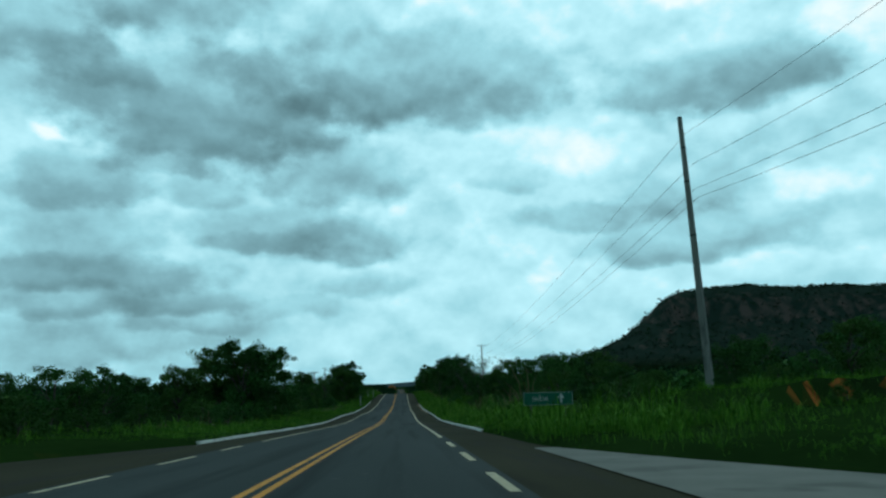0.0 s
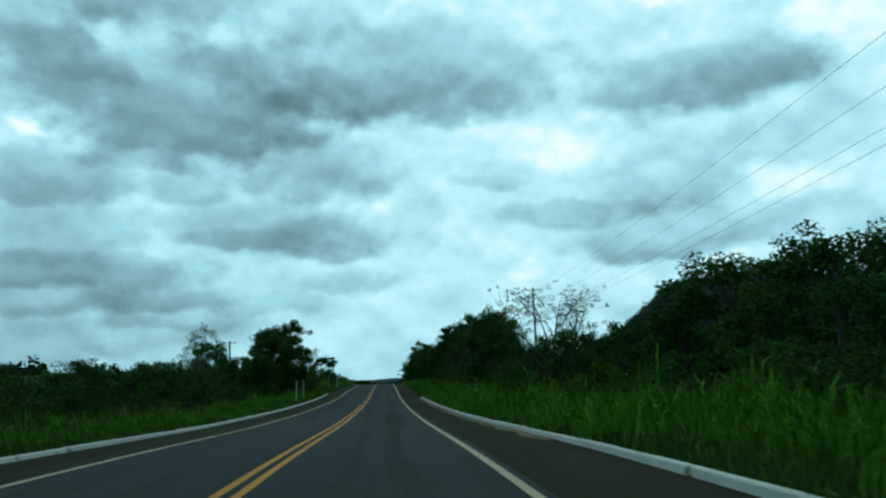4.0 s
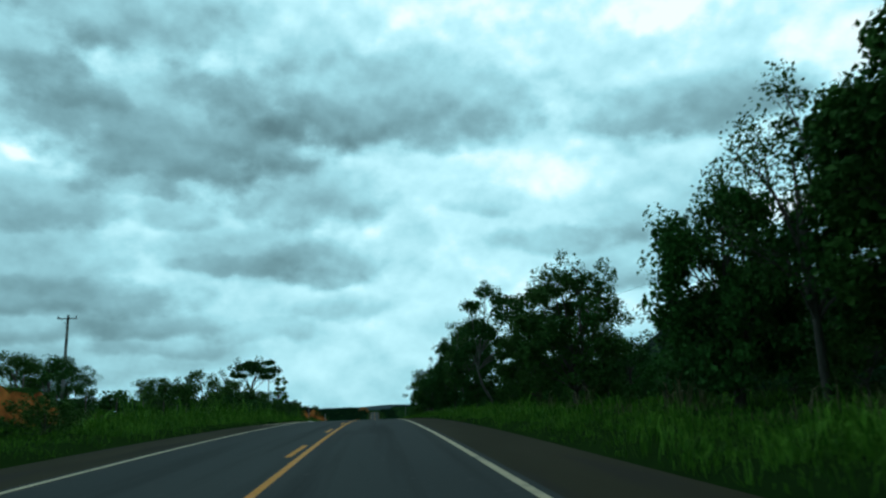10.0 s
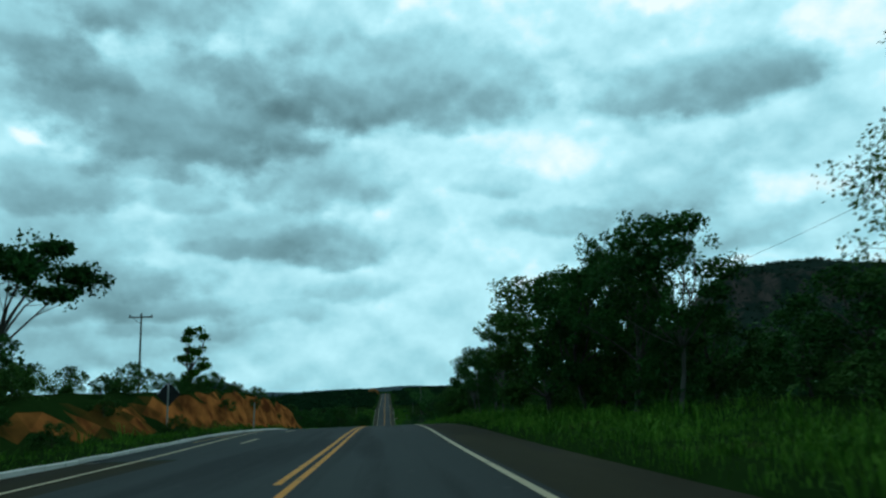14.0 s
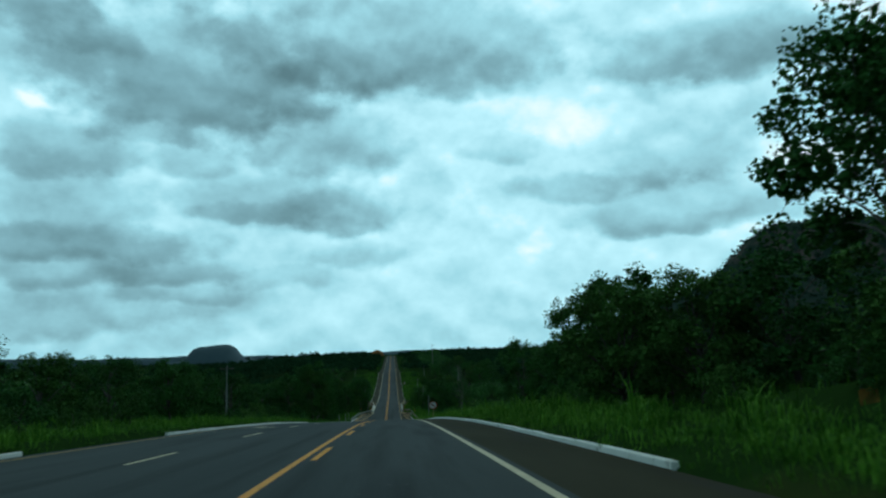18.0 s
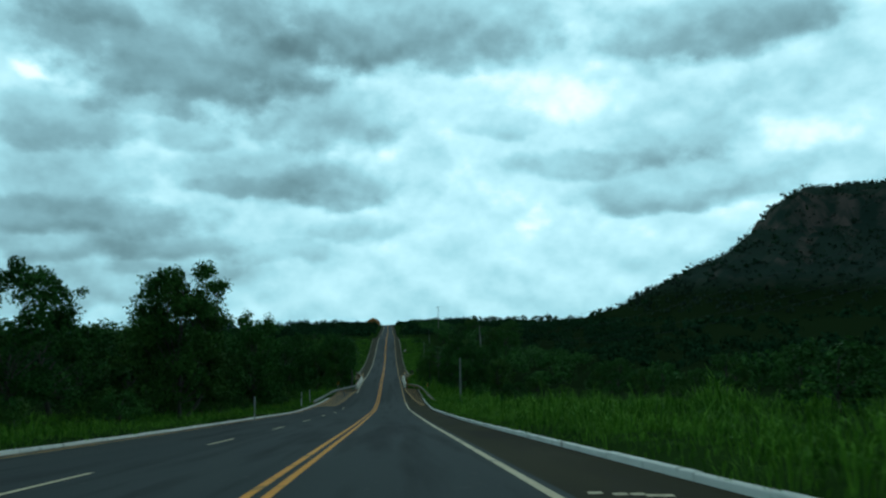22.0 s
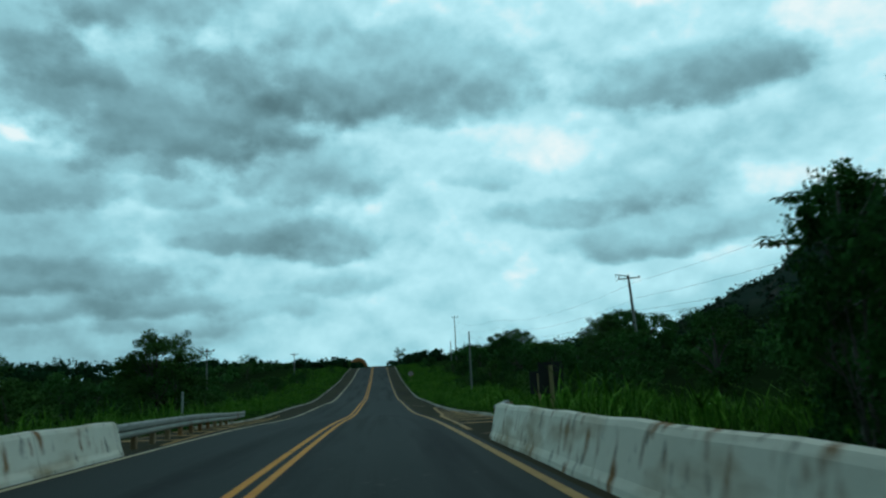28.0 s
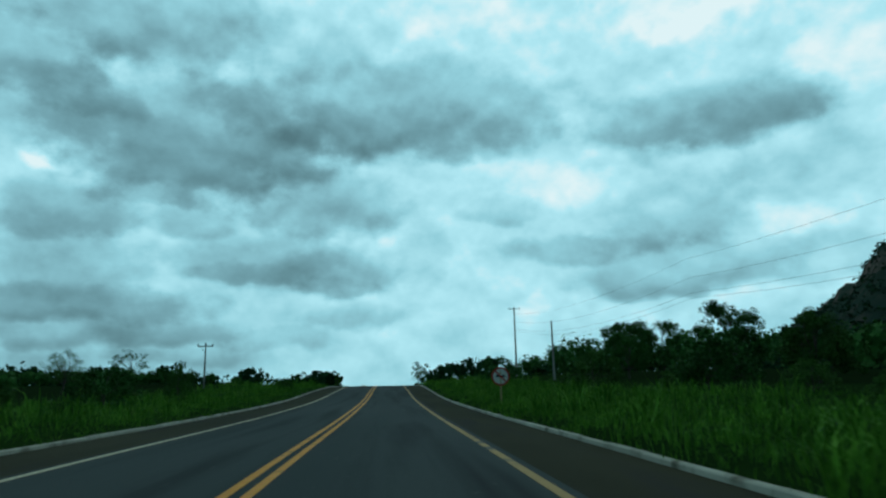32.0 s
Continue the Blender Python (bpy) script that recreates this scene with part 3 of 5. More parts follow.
tagged(third_lane, "dark grey asphalt third lane on the slope", "road", kind="structure")
shoulder_l2 = strip("shoulder", 582, 1190, left_edge, -3.75, SHOULDER, -0.012)
tagged(shoulder_l2, "brownish worn asphalt shoulder beside the road", "road shoulder", kind="structure")

# painted lines, each stroke a piece of the road
LIFT = 0.006
strip("centre_line", -60, 153, -0.20, -0.07, YELLOW, LIFT, road)
strip("centre_line", -60, 362, 0.07, 0.20, YELLOW, LIFT, road)
for k in range(13):
    strip("centre_dash", 159 + 12 * k, 163 + 12 * k, -0.20, -0.07, YELLOW, LIFT, road)
strip("centre_line", 312, 1185, -0.20, -0.07, YELLOW, LIFT, road)
for k in range(9):
    strip("centre_dash", 366 + 11 * k, 370 + 11 * k, 0.07, 0.20, YELLOW, LIFT, road)
strip("centre_line", 465, 1185, 0.07, 0.20, YELLOW, LIFT, road)
for k in range(11):
    strip("edge_dash", -38 + 6 * k, -35 + 6 * k, 3.46, 3.62, WHITE_LINE, LIFT, road)
strip("edge_line", 29, 556, 3.47, 3.61, WHITE_LINE, LIFT, road)
strip("edge_line", 556, 650, 3.47, 3.61, TAN_LINE, LIFT, road)
strip("edge_line", 650, 1185, 3.47, 3.61, TAN_LINE, LIFT, road)
for k in range(10):
    strip("edge_dash", -30 + 6 * k, -27 + 6 * k, -3.60, -3.46, WHITE_LINE, LIFT, road)
strip("edge_line", 31, 262, -3.60, -3.46, WHITE_LINE, LIFT, road)


def taper(y):
    return np.interp(y, [262, 300, 345], [-3.6, -4.2, -5.6])


strip("edge_line", 262, 345, taper, lambda y: taper(y) + 0.14, WHITE_LINE, LIFT, road)
for k in range(19):
    strip("lane_dash", 327.5 + 12 * k, 331 + 12 * k, -3.66, -3.54, WHITE_LINE, LIFT + 0.004, road)
strip("edge_line", 330, 578, lambda y: left_edge(y) + 0.45, lambda y: left_edge(y) + 0.57, TAN_LINE, LIFT, third_lane)
strip("edge_line", 578, 1185, -3.60, -3.46, WHITE_LINE, LIFT, road)


def bars(parent, y0, y1, gap, inner, outer, mat, slant):
    y = y0
    while y < y1:
        a, b = float(inner(y)), float(outer(y + slant))
        za, zb = float(road_z(y)) + 0.002, float(road_z(y + slant)) + 0.002
        w = 0.40
        v = [(a, y, za), (b, y + slant, zb), (b, y + slant + w, zb), (a, y + w, za)]
        mesh_object("hatch_bar", v, [(0, 1, 2, 3)] if b > a else [(3, 2, 1, 0)], mat, parent)
        y += gap


bars(shoulder_l, 264, 300, 2.4, lambda y: taper(y) - 0.1, lambda y: left_edge(y) + 0.2, WHITE_LINE, -1.2)
HATCH_R = lambda y: np.interp(y, [545, 586, 613, 626, 632, 650], [5.4, 3.85, 3.85, 4.1, 4.65, 5.35])
HATCH_L = lambda y: np.interp(y, [545, 584, 613, 645], [-5.4, -3.9, -3.9, -5.1])
bars(shoulder_r, 551, 585, 2.6, HATCH_R, lambda y: right_edge(y) - 0.25, TAN_LINE, -1.8)
bars(shoulder_r, 617.3, 646, 2.5, HATCH_R, lambda y: right_edge(y) - 0.1, TAN_LINE, 0.25)
bars(third_lane, 553, 583, 2.0, HATCH_L, lambda y: left_edge(y) + 0.15, TAN_LINE, -1.0)
bars(shoulder_l2, 616, 642, 2.6, HATCH_L, lambda y: left_edge(y) + 0.15, TAN_LINE, 0.8)
strip("hatch_line", 548, 585, HATCH_R, lambda y: HATCH_R(y) + 0.14, TAN_LINE, LIFT - 0.01, shoulder_r)
strip("hatch_line", 614, 645, HATCH_R, lambda y: HATCH_R(y) + 0.14, TAN_LINE, LIFT - 0.01, shoulder_r)
strip("hatch_line", 552, 584, HATCH_L, lambda y: HATCH_L(y) + 0.14, TAN_LINE, LIFT, third_lane)
strip("hatch_line", 614, 645, HATCH_L, lambda y: HATCH_L(y) + 0.14, TAN_LINE, LIFT - 0.01, shoulder_l2)
# white merging arrows on the third lane
def lane_arrow(x, y):
    spots = [(-3.0, 4.0), (-1.5, 2.35), (-1.75, 3.0), (0.0, 0.0), (-1.15, 0.35), (-1.35, 1.75), (-2.9, 3.5)]
    v = [(x + a, y + b, float(road_z(y + b)) + 0.007) for a, b in spots]
    mesh_object("lane_arrow", v, [(6, 5, 1, 0), (2, 4, 3)], WHITE_LINE, third_lane)


lane_arrow(-4.4, 386.3)
lane_arrow(-4.4, 425.0)


SAND = material("sandy reddish gravel", (0.16, 0.10, 0.055), (0.32, 0.22, 0.13), 0.7, 0.95, 0.5, 30, stain=(0.10, 0.075, 0.045), stain_scale=0.8)
for y0, y1, e, lo, hi in ((462, 553, left_edge, -0.05, 0.30), (553, 586, left_edge, -1.5, 0.35), (104, 168, right_edge, -0.38, 0.02), (612, 640, right_edge, -0.3, 1.0), (612, 642, left_edge, -0.9, 0.2)):
    sandy = strip("verge", y0, y1, lambda y: e(y) + lo + 0.12 * np.sin(y * 1.7), lambda y: e(y) + hi + 0.1 * np.sin(y * 2.3), SAND, 0.006 if e is left_edge and y0 < 600 else -0.004)
    tagged(sandy, "sandy reddish gravel strip along the road edge", "verge", kind="structure")


# worn painted marks on the right shoulder
for mx, my, mw, ml in ((4.06, 470.09, 0.17, 0.12), (4.31, 469.91, 0.17, 0.12), (4.5, 469.85, 0.17, 0.12), (4.63, 469.7, 0.17, 0.12), (4.77, 469.65, 0.17, 0.12), (3.98, 651.02, 0.62, 0.14), (4.66, 650.23, 0.62, 0.14)):
    mz = float(road_z(my)) + 0.001
    mesh_object("painted_mark", [(mx - mw / 2, my - ml / 2, mz), (mx + mw / 2, my - ml / 2, mz), (mx + mw / 2, my + ml / 2, mz), (mx - mw / 2, my + ml / 2, mz)], [(0, 1, 2, 3)], WHITE_LINE, shoulder_r)


# concrete apron of the side road at the start
def apron_mesh():
    ys = np.linspace(-55, 20, 40)
    v = []
    for y in ys:
        for x in np.linspace(5.5, float(right_edge(y)) - 0.05, 6):
            v.append((x, y, float(road_z(y)) + 0.008))
    f = [(6 * i + k, 6 * i + k + 1, 6 * i + k + 7, 6 * i + k + 6) for i in range(len(ys) - 1) for k in range(5)]
    return mesh_object("pavement", v, f, CONCRETE, smooth=True)


tagged(apron_mesh(), "pale worn concrete apron of a side road", "pavement", kind="structure")


# ---------------------------------------------------------------- kerbs
def kerb_mesh(long, mat):
    bm = bmesh.new()
    box(bm, (0.14, long - 0.012, 0.30), (0, 0, -0.045), 0.02)
    me = bpy.data.meshes.new("kerb_stone")
    bm.to_mesh(me)
    bm.free()
    me.materials.append(mat)
    return me


def kerb_run(name, y0, y1, edge, long, side, label, mat=KERB):
    run = thing(name, pose(0, 0, 0), label, "kerb", "kerbs along the road", "structure")
    me = kerb_mesh(long, mat)
    n = int((y1 - y0) / long)
    for i in range(n):
        y = y0 + (i + 0.5) * long
        x0, x1 = float(edge(y - long / 2)), float(edge(y + long / 2))
        z0, z1 = float(road_z(y - long / 2)), float(road_z(y + long / 2))
        ob = new("kerb_stone", me)
        ob.parent = run
        ob.matrix_basis = pose((x0 + x1) / 2 + side * 0.085, y, (z0 + z1) / 2 - (0.03 if mat is DULL_KERB else 0.0) + random.uniform(-0.012, 0.012), math.degrees(math.atan2(z1 - z0, long)), random.uniform(-1.2, 1.2), -math.degrees(math.atan2(x1 - x0, long)) + random.uniform(-0.3, 0.3))
    return run


DULL = "dirty worn concrete kerb between shoulder and grass"
WHITE_KERB = "whitewashed concrete kerb between shoulder and grass"
kerb_run("kerb", 36, 168, right_edge, 2.0, 1, WHITE_KERB)
kerb_run("kerb", 30, 190, left_edge, 2.0, -1, WHITE_KERB)
kerb_run("kerb", 304, 404, left_edge, 2.0, -1, WHITE_KERB + " below a red bank")
kerb_run("kerb", 416, 568, left_edge, 2.0, -1, WHITE_KERB)
kerb_run("kerb", 395, 563, right_edge, 2.0, 1, WHITE_KERB)
kerb_run("kerb", 563, 583, right_edge, 2.0, 1, DULL, DULL_KERB)
kerb_run("kerb", 622, 800, right_edge, 2.0, 1, DULL, DULL_KERB)
kerb_run("kerb", 626, 800, left_edge, 2.0, -1, DULL, DULL_KERB)


# ---------------------------------------------------------------- bridge
def bridge_deck():
    ys = np.linspace(584, 613, 16)
    v, f = [], []
    for y in ys:
        z = float(road_z(y))
        v += [(-4.45, y, z - 0.02), (4.45, y, z - 0.02), (4.45, y, z - 0.75), (-4.45, y, z - 0.75)]
    for i in range(len(ys) - 1):
        a = 4 * i
        f += [(a, a + 1, a + 5, a + 4), (a + 1, a + 2, a + 6, a + 5), (a + 2, a + 3, a + 7, a + 6), (a + 3, a, a + 4, a + 7)]
    f += [(3, 2, 1, 0), (len(v) - 4, len(v) - 3, len(v) - 2, len(v) - 1)]
    ob = mesh_object("bridge_deck", v, f, CONCRETE)
    return tagged(ob, "low concrete bridge deck over a stream", "bridge", kind="structure")


bridge_deck()


def barrier(side, y0, y1, x):
    # sloped concrete parapet, cast in sections
    top = thing("bridge_barrier", pose(0, 0, 0), "thick white concrete bridge parapet with rusty stains", "barrier", "bridge parapets")
    outline = [(0.0, 0.0), (0.02, 0.09), (0.07, 0.18), (0.19, 0.66), (0.23, 0.725), (0.30, 0.745), (0.37, 0.725), (0.42, 0.67), (0.46, 0.0)]
    n = 6
    for k in range(n):
        a, b = y0 + (y1 - y0) * k / n + 0.01, y0 + (y1 - y0) * (k + 1) / n - 0.01
        v, f = [], []
        for j, y in enumerate(np.linspace(a, b, 5)):
            z = float(road_z(y)) - 0.03
            for px, pz in outline:
                wob = 0.012 * math.sin(3.1 * y + 5 * pz) + 0.01 * math.sin(7.7 * y)
                v.append((x + side * (px + wob), y, z + pz + (0.012 * math.sin(2.3 * y) if pz > 0.5 else 0)))
        m = len(outline)
        for j in range(4):
            for i in range(m):
                q = (j * m + i, j * m + (i + 1) % m, (j + 1) * m + (i + 1) % m, (j + 1) * m + i)
                f.append(q if side < 0 else q[::-1])
        f.append(tuple(range(m)) if side > 0 else tuple(range(m))[::-1])
        e = tuple(range(4 * m, 5 * m))
        f.append(e[::-1] if side > 0 else e)
        mesh_object("section", v, f, BARRIER, top)
    return top


barrier(1, 587.0, 610.5, 3.92)
barrier(-1, 587.5, 610.8, -3.72)


def guard_rail(points, side, lows, mat, label):
    # steel beam on posts along the points (x, y); lows: metres below the usual height at both ends
    rail = thing("guard_rail", pose(0, 0, 0), label, "guard rail", "guard rails")
    outline = [(0.0, 0.42), (0.05, 0.46), (0.05, 0.52), (0.0, 0.57), (0.05, 0.62), (0.05, 0.68), (0.0, 0.73)]
    y0, y1 = points[0][1], points[-1][1]
    n = max(2, int((y1 - y0) / 2))
    ys = np.linspace(y0, y1, n + 1)
    xs = np.interp(ys, [p[1] for p in points], [p[0] for p in points])
    drop = np.linspace(lows[0], lows[1], n + 1)
    for k in range(n):
        v, f = [], []
        for j in (k, k + 1):
            z = float(road_z(ys[j])) - drop[j]
            for t in (0.0, 0.012):
                for px, pz in outline:
                    v.append((xs[j] - side * (px - t), ys[j], z + pz))
        m = len(outline)
        for i in range(m - 1):
            f.append((i, i + 1, 2 * m + i + 1, 2 * m + i))
            f.append((m + i, 3 * m + i, 3 * m + i + 1, m + i + 1))
        f += [(0, 2 * m, 3 * m, m), (m - 1, 2 * m - 1, 4 * m - 1, 3 * m - 1)]
        mesh_object("beam", v, f, mat, rail)
        # a paler rod along the top of the beam
        bm = bmesh.new()
        a = (xs[k] - side * 0.02, ys[k] + 0.01, float(road_z(ys[k])) - drop[k] + 0.725)
        b = (xs[k + 1] - side * 0.02, ys[k + 1] - 0.01, float(road_z(ys[k + 1])) - drop[k + 1] + 0.725)
        rod(bm, a, b, 0.035, 0.035, 6)
        part("top_edge", bm, WHITE_POST, rail, "pale upper edge")
    for y, x, low in zip(ys, xs, drop):
        bm = bmesh.new()
        z = float(road_z(y)) - low
        box(bm, (0.12, 0.16, 1.3), (x + side * 0.09, y, z + 0.04), 0.01)
        part("post", bm, STEEL, rail)
    return rail


RUSTY, PALE = "rusty brown steel guard rail on posts beside the bridge", "pale galvanised steel guard rail on posts beside the bridge"
guard_rail([(7.0, 550), (6.75, 570), (6.45, 580), (6.0, 584), (4.25, 587)], 1, (0.24, 0.04), STEEL, RUSTY)
guard_rail([(-7.9, 556), (-7.6, 566), (-7.0, 577), (-5.6, 583), (-4.1, 587.5)], -1, (0.2, 0.14), ZINC, PALE)
guard_rail([(4.2, 611), (6.9, 625)], 1, (0.10, 0.22), STEEL, RUSTY)
guard_rail([(-4.0, 611), (-6.4, 640)], -1, (0.12, 0.24), ZINC, PALE)


# ---------------------------------------------------------------- signs
def ground_at(x, y):
    return float(land_z(x, y))


def disc(bm, r, y, thick=0.008, inner=0.0, sides=32):
    # upright disc or ring facing -y
    outer = [(r * math.cos(a), r * math.sin(a)) for a in np.linspace(0, 2 * math.pi, sides, endpoint=False)]
    fv = [bm.verts.new((px, y, pz)) for px, pz in outer]
    bv = [bm.verts.new((px, y + thick, pz)) for px, pz in outer]
    if inner:
        iv = [bm.verts.new((px * inner / r, y, pz * inner / r)) for px, pz in outer]
        ib = [bm.verts.new((px * inner / r, y + thick, pz * inner / r)) for px, pz in outer]
    for i in range(sides):
        j = (i + 1) % sides
        bm.faces.new((fv[i], bv[i], bv[j], fv[j]))
        if inner:
            bm.faces.new((fv[i], fv[j], iv[j], iv[i]))
            bm.faces.new((iv[i], iv[j], ib[j], ib[i]))
            bm.faces.new((bv[i], ib[i], ib[j], bv[j]))
    if not inner:
        bm.faces.new(fv)
        bm.faces.new(bv[::-1])
    return bm


def no_overtaking_sign(x, y, centre, r=0.42):
    zg = ground_at(x, y)
    s = thing("traffic_sign", pose(x, y, zg, 0, 0, random.uniform(-4, 4)), "round white no-overtaking sign with red rim on a yellowed post", "traffic sign", "no-overtaking signs")
    c = float(road_z(y)) + centre - zg
    up = Matrix.Translation((0, 0, c))
    bm = bmesh.new()
    rod(bm, (0, 0.03, -0.4), (0, 0.03, c + 0.25), 0.038, 0.038, 10)
    part("post", bm, TAN_POST, s)
    face = part("face", disc(bmesh.new(), r, 0.0), WHITE, s)
    face.matrix_basis = up
    part("rim", disc(bmesh.new(), r, -0.006, 0.006, r * 0.82), RED, face)
    for dx in (-0.13, 0.13):
        bm = bmesh.new()
        box(bm, (0.20, 0.006, 0.06), (dx, -0.010, 0.0), 0.002)
        box(bm, (0.10, 0.006, 0.05), (dx, -0.010, 0.05), 0.002)
        part("car_symbol", bm, BLACK, face)
    bm = bmesh.new()
    box(bm, (r * 1.64, 0.006, r * 0.17), (0, -0.018, 0), 0.002, Matrix.Rotation(radians(45), 4, "Y"))
    part("red_bar", bm, RED, face)
    return s


no_overtaking_sign(5.95, 464.3, 1.42)
no_overtaking_sign(6.8, 718.4, 1.50)


def exit_sign(x, y, turn):
    zg = ground_at(x, y)
    s = thing("exit_sign", pose(x, y, zg, 0, 0, turn), "green road sign with white word and arrow standing in tall grass", "road sign")
    c = float(road_z(y)) + 1.42 - zg
    bm = bmesh.new()
    box(bm, (2.42, 0.03, 0.62), (0, 0, c), 0.008)
    panel = part("panel", bm, GREEN_SIGN, s)
    for sx, sz, ax, az_ in ((2.36, 0.014, 0, 0.285), (2.36, 0.014, 0, -0.285), (0.014, 0.57, -1.173, 0), (0.014, 0.57, 1.173, 0)):
        bm = bmesh.new()
        box(bm, (sx, 0.004, sz), (ax, -0.018, c + az_))
        part("border", bm, WHITE, panel)
    for px in (-0.85, 0.85):
        bm = bmesh.new()
        box(bm, (0.09, 0.09, c + 0.7), (px, 0.07, c / 2 - 0.1), 0.008)
        part("leg", bm, WOOD, s)
    cu = bpy.data.curves.new("lettering", "FONT")
    cu.body, cu.size, cu.align_x, cu.align_y, cu.extrude = "SA\u00cdDA", 0.29, "CENTER", "CENTER", 0.003
    cu.materials.append(WHITE)
    t = new("lettering", cu)
    t.parent = panel
    t.matrix_basis = pose(-0.40, -0.022, c - 0.01, 90, 0, 0)
    bm = bmesh.new()
    box(bm, (0.10, 0.006, 0.24), (0.62, -0.02, c - 0.08))
    vs = [bm.verts.new(p) for p in ((0.44, -0.022, c + 0.02), (0.80, -0.022, c + 0.02), (0.62, -0.022, c + 0.24))]
    bm.faces.new(vs)
    part("arrow", bm, WHITE, panel)
    return s


exit_sign(9.0, 35.6, 3)


def diamond_sign(x, y):
    zg = ground_at(x, y)
    s = thing("warning_sign", pose(x, y, zg, 0, 0, 4), "dark back of a diamond warning sign on a pale post", "traffic sign")
    c = float(road_z(y)) + 2.05 - zg
    bm = bmesh.new()
    box(bm, (0.82, 0.012, 0.82), (0, 0, c), 0.003, Matrix.Rotation(radians(45), 4, "Y"))
    part("plate", bm, DARK_METAL, s)
    bm = bmesh.new()
    rod(bm, (0, -0.05, -0.4), (0, -0.05, c + 0.5), 0.035, 0.035, 8)
    part("post", bm, WHITE_POST, s)
    return s


diamond_sign(-9.0, 337.5)


def chevron_sign(x, y, centre, flip, back=False, size=1.0):
    zg = ground_at(x, y)
    s = thing("chevron_sign", pose(x, y, zg, 0, 0, 0), "dark rusty back of a small marker plate on a post" if back else "small black marker plate with amber chevron on a post", "road marker", "chevron markers at the bridge")
    c = float(road_z(y)) + centre - zg
    bm = bmesh.new()
    box(bm, (0.40 * size, 0.012, 0.50 * size), (0, 0, c), 0.003)
    plate = part("plate", bm, BLACK if not back else DARK_METAL, s)
    if not back:
        bm = bmesh.new()
        k = flip
        pts = [(-0.14 * k, 0.24), (0.03 * k, 0.24), (0.16 * k, 0.0), (0.03 * k, -0.24), (-0.14 * k, -0.24), (-0.01 * k, 0.0)]
        vs = [bm.verts.new((px, -0.009, c + pz)) for px, pz in pts]
        bm.faces.new(vs if k < 0 else vs[::-1])
        part("chevron", bm, AMBER, plate)
    bm = bmesh.new()
    rod(bm, (0, -0.05 if back else 0.04, -0.5), (0, -0.05 if back else 0.04, c + 0.2 * size), 0.035 * size, 0.035 * size, 8)
    part("post", bm, TAN_POST if back else WHITE_POST, s)
    return s


chevron_sign(-6.7, 582.7, 1.25, 1)
chevron_sign(7.2, 574.6, 1.2, -1)
chevron_sign(6.0, 613.2, 1.22, 1, True, 1.6)
chevron_sign(7.4, 621.3, 1.15, 1, True, 1.6)


# ---------------------------------------------------------------- posts, poles and wires
def marker_post(x, y, h):
    zg = ground_at(x, y)
    p = thing("marker_post", pose(x, y, zg, random.uniform(-2, 2), random.uniform(-2, 2), random.uniform(0, 90)), "slim white concrete marker post standing in the verge grass", "post", "white marker posts")
    bm = bmesh.new()
    rod(bm, (0, 0, -0.5), (0, 0, h), 0.075, 0.06, 4)
    part("shaft", bm, WHITE_POST, p)
    bm = bmesh.new()
    rod(bm, (0, 0, h), (0, 0, h + 0.04), 0.06, 0.02, 4)
    part("cap", bm, WHITE_POST, p)
    return p


for x, y, h in ((-6.8, 162.1, 2.0), (-7.7, 216.4, 2.0), (-6.2, 216.2, 2.0), (-7.4, 352.0, 1.6), (-7.4, 512.3, 1.8), (-8.6, 549.0, 1.6), (-14.5, 100.0, 3.0), (-10.5, 642.0, 1.6), (-8.4, 556.5, 1.6), (-7.6, 176.0, 1.9)):
    marker_post(x, y, h)


def utility_pole(x, y, h, arm=1.8, lean=0.0, wood=False, bracket=False, face=0):
    zg = ground_at(x, y)
    p = thing("utility_pole", pose(x, y, zg, 0, lean, face), ("weathered wooden" if wood else "grey tapered concrete") + " utility pole" + (" with crossarm" if arm else " without crossarm") + " standing in the verge", "utility pole", "utility poles")
    bm = bmesh.new()
    k = 1.0 if h > 7 else 0.6
    rod(bm, (0, 0, -1.0), (0, 0, h), 0.21 * k, 0.115 * k, 4 if not wood else 8)
    part("shaft", bm, WOOD if wood else POLE, p)
    if arm:
        bm = bmesh.new()
        box(bm, (arm, 0.09, 0.11), (0.0, -0.14, h - 0.35), 0.01)
        crossarm = part("crossarm", bm, WOOD, p)
        for dx in (-0.45 * arm, 0.0, 0.45 * arm):
            bm = bmesh.new()
            rod(bm, (dx, -0.14, h - 0.30), (dx, -0.14, h - 0.12), 0.045, 0.06, 8)
            part("insulator", bm, DARK_METAL, crossarm)
        bm = bmesh.new()
        rod(bm, (-0.35 * arm, -0.13, h - 0.38), (0, -0.13, h - 0.95), 0.018, 0.018, 5)
        part("brace", bm, DARK_METAL, p)
    if bracket:
        bm = bmesh.new()
        rod(bm, (0, 0, h - 0.15), (-1.3, -0.1, h + 0.1), 0.06, 0.05, 6)
        rod(bm, (-1.3, -0.1, h + 0.1), (-1.25, -0.1, h - 0.6), 0.02, 0.02, 5)
        part("bracket", bm, DARK_METAL, p)
    for hz in (0.55, 0.75, 0.88):
        bm = bmesh.new()
        w = (0.21 + (0.115 - 0.21) * hz) * k * 1.55
        box(bm, (w, w, 0.06), (0, 0, h * hz), 0.008, Matrix.Rotation(radians(45), 4, "Z"))
        part("band", bm, DARK_METAL, p)
    return p


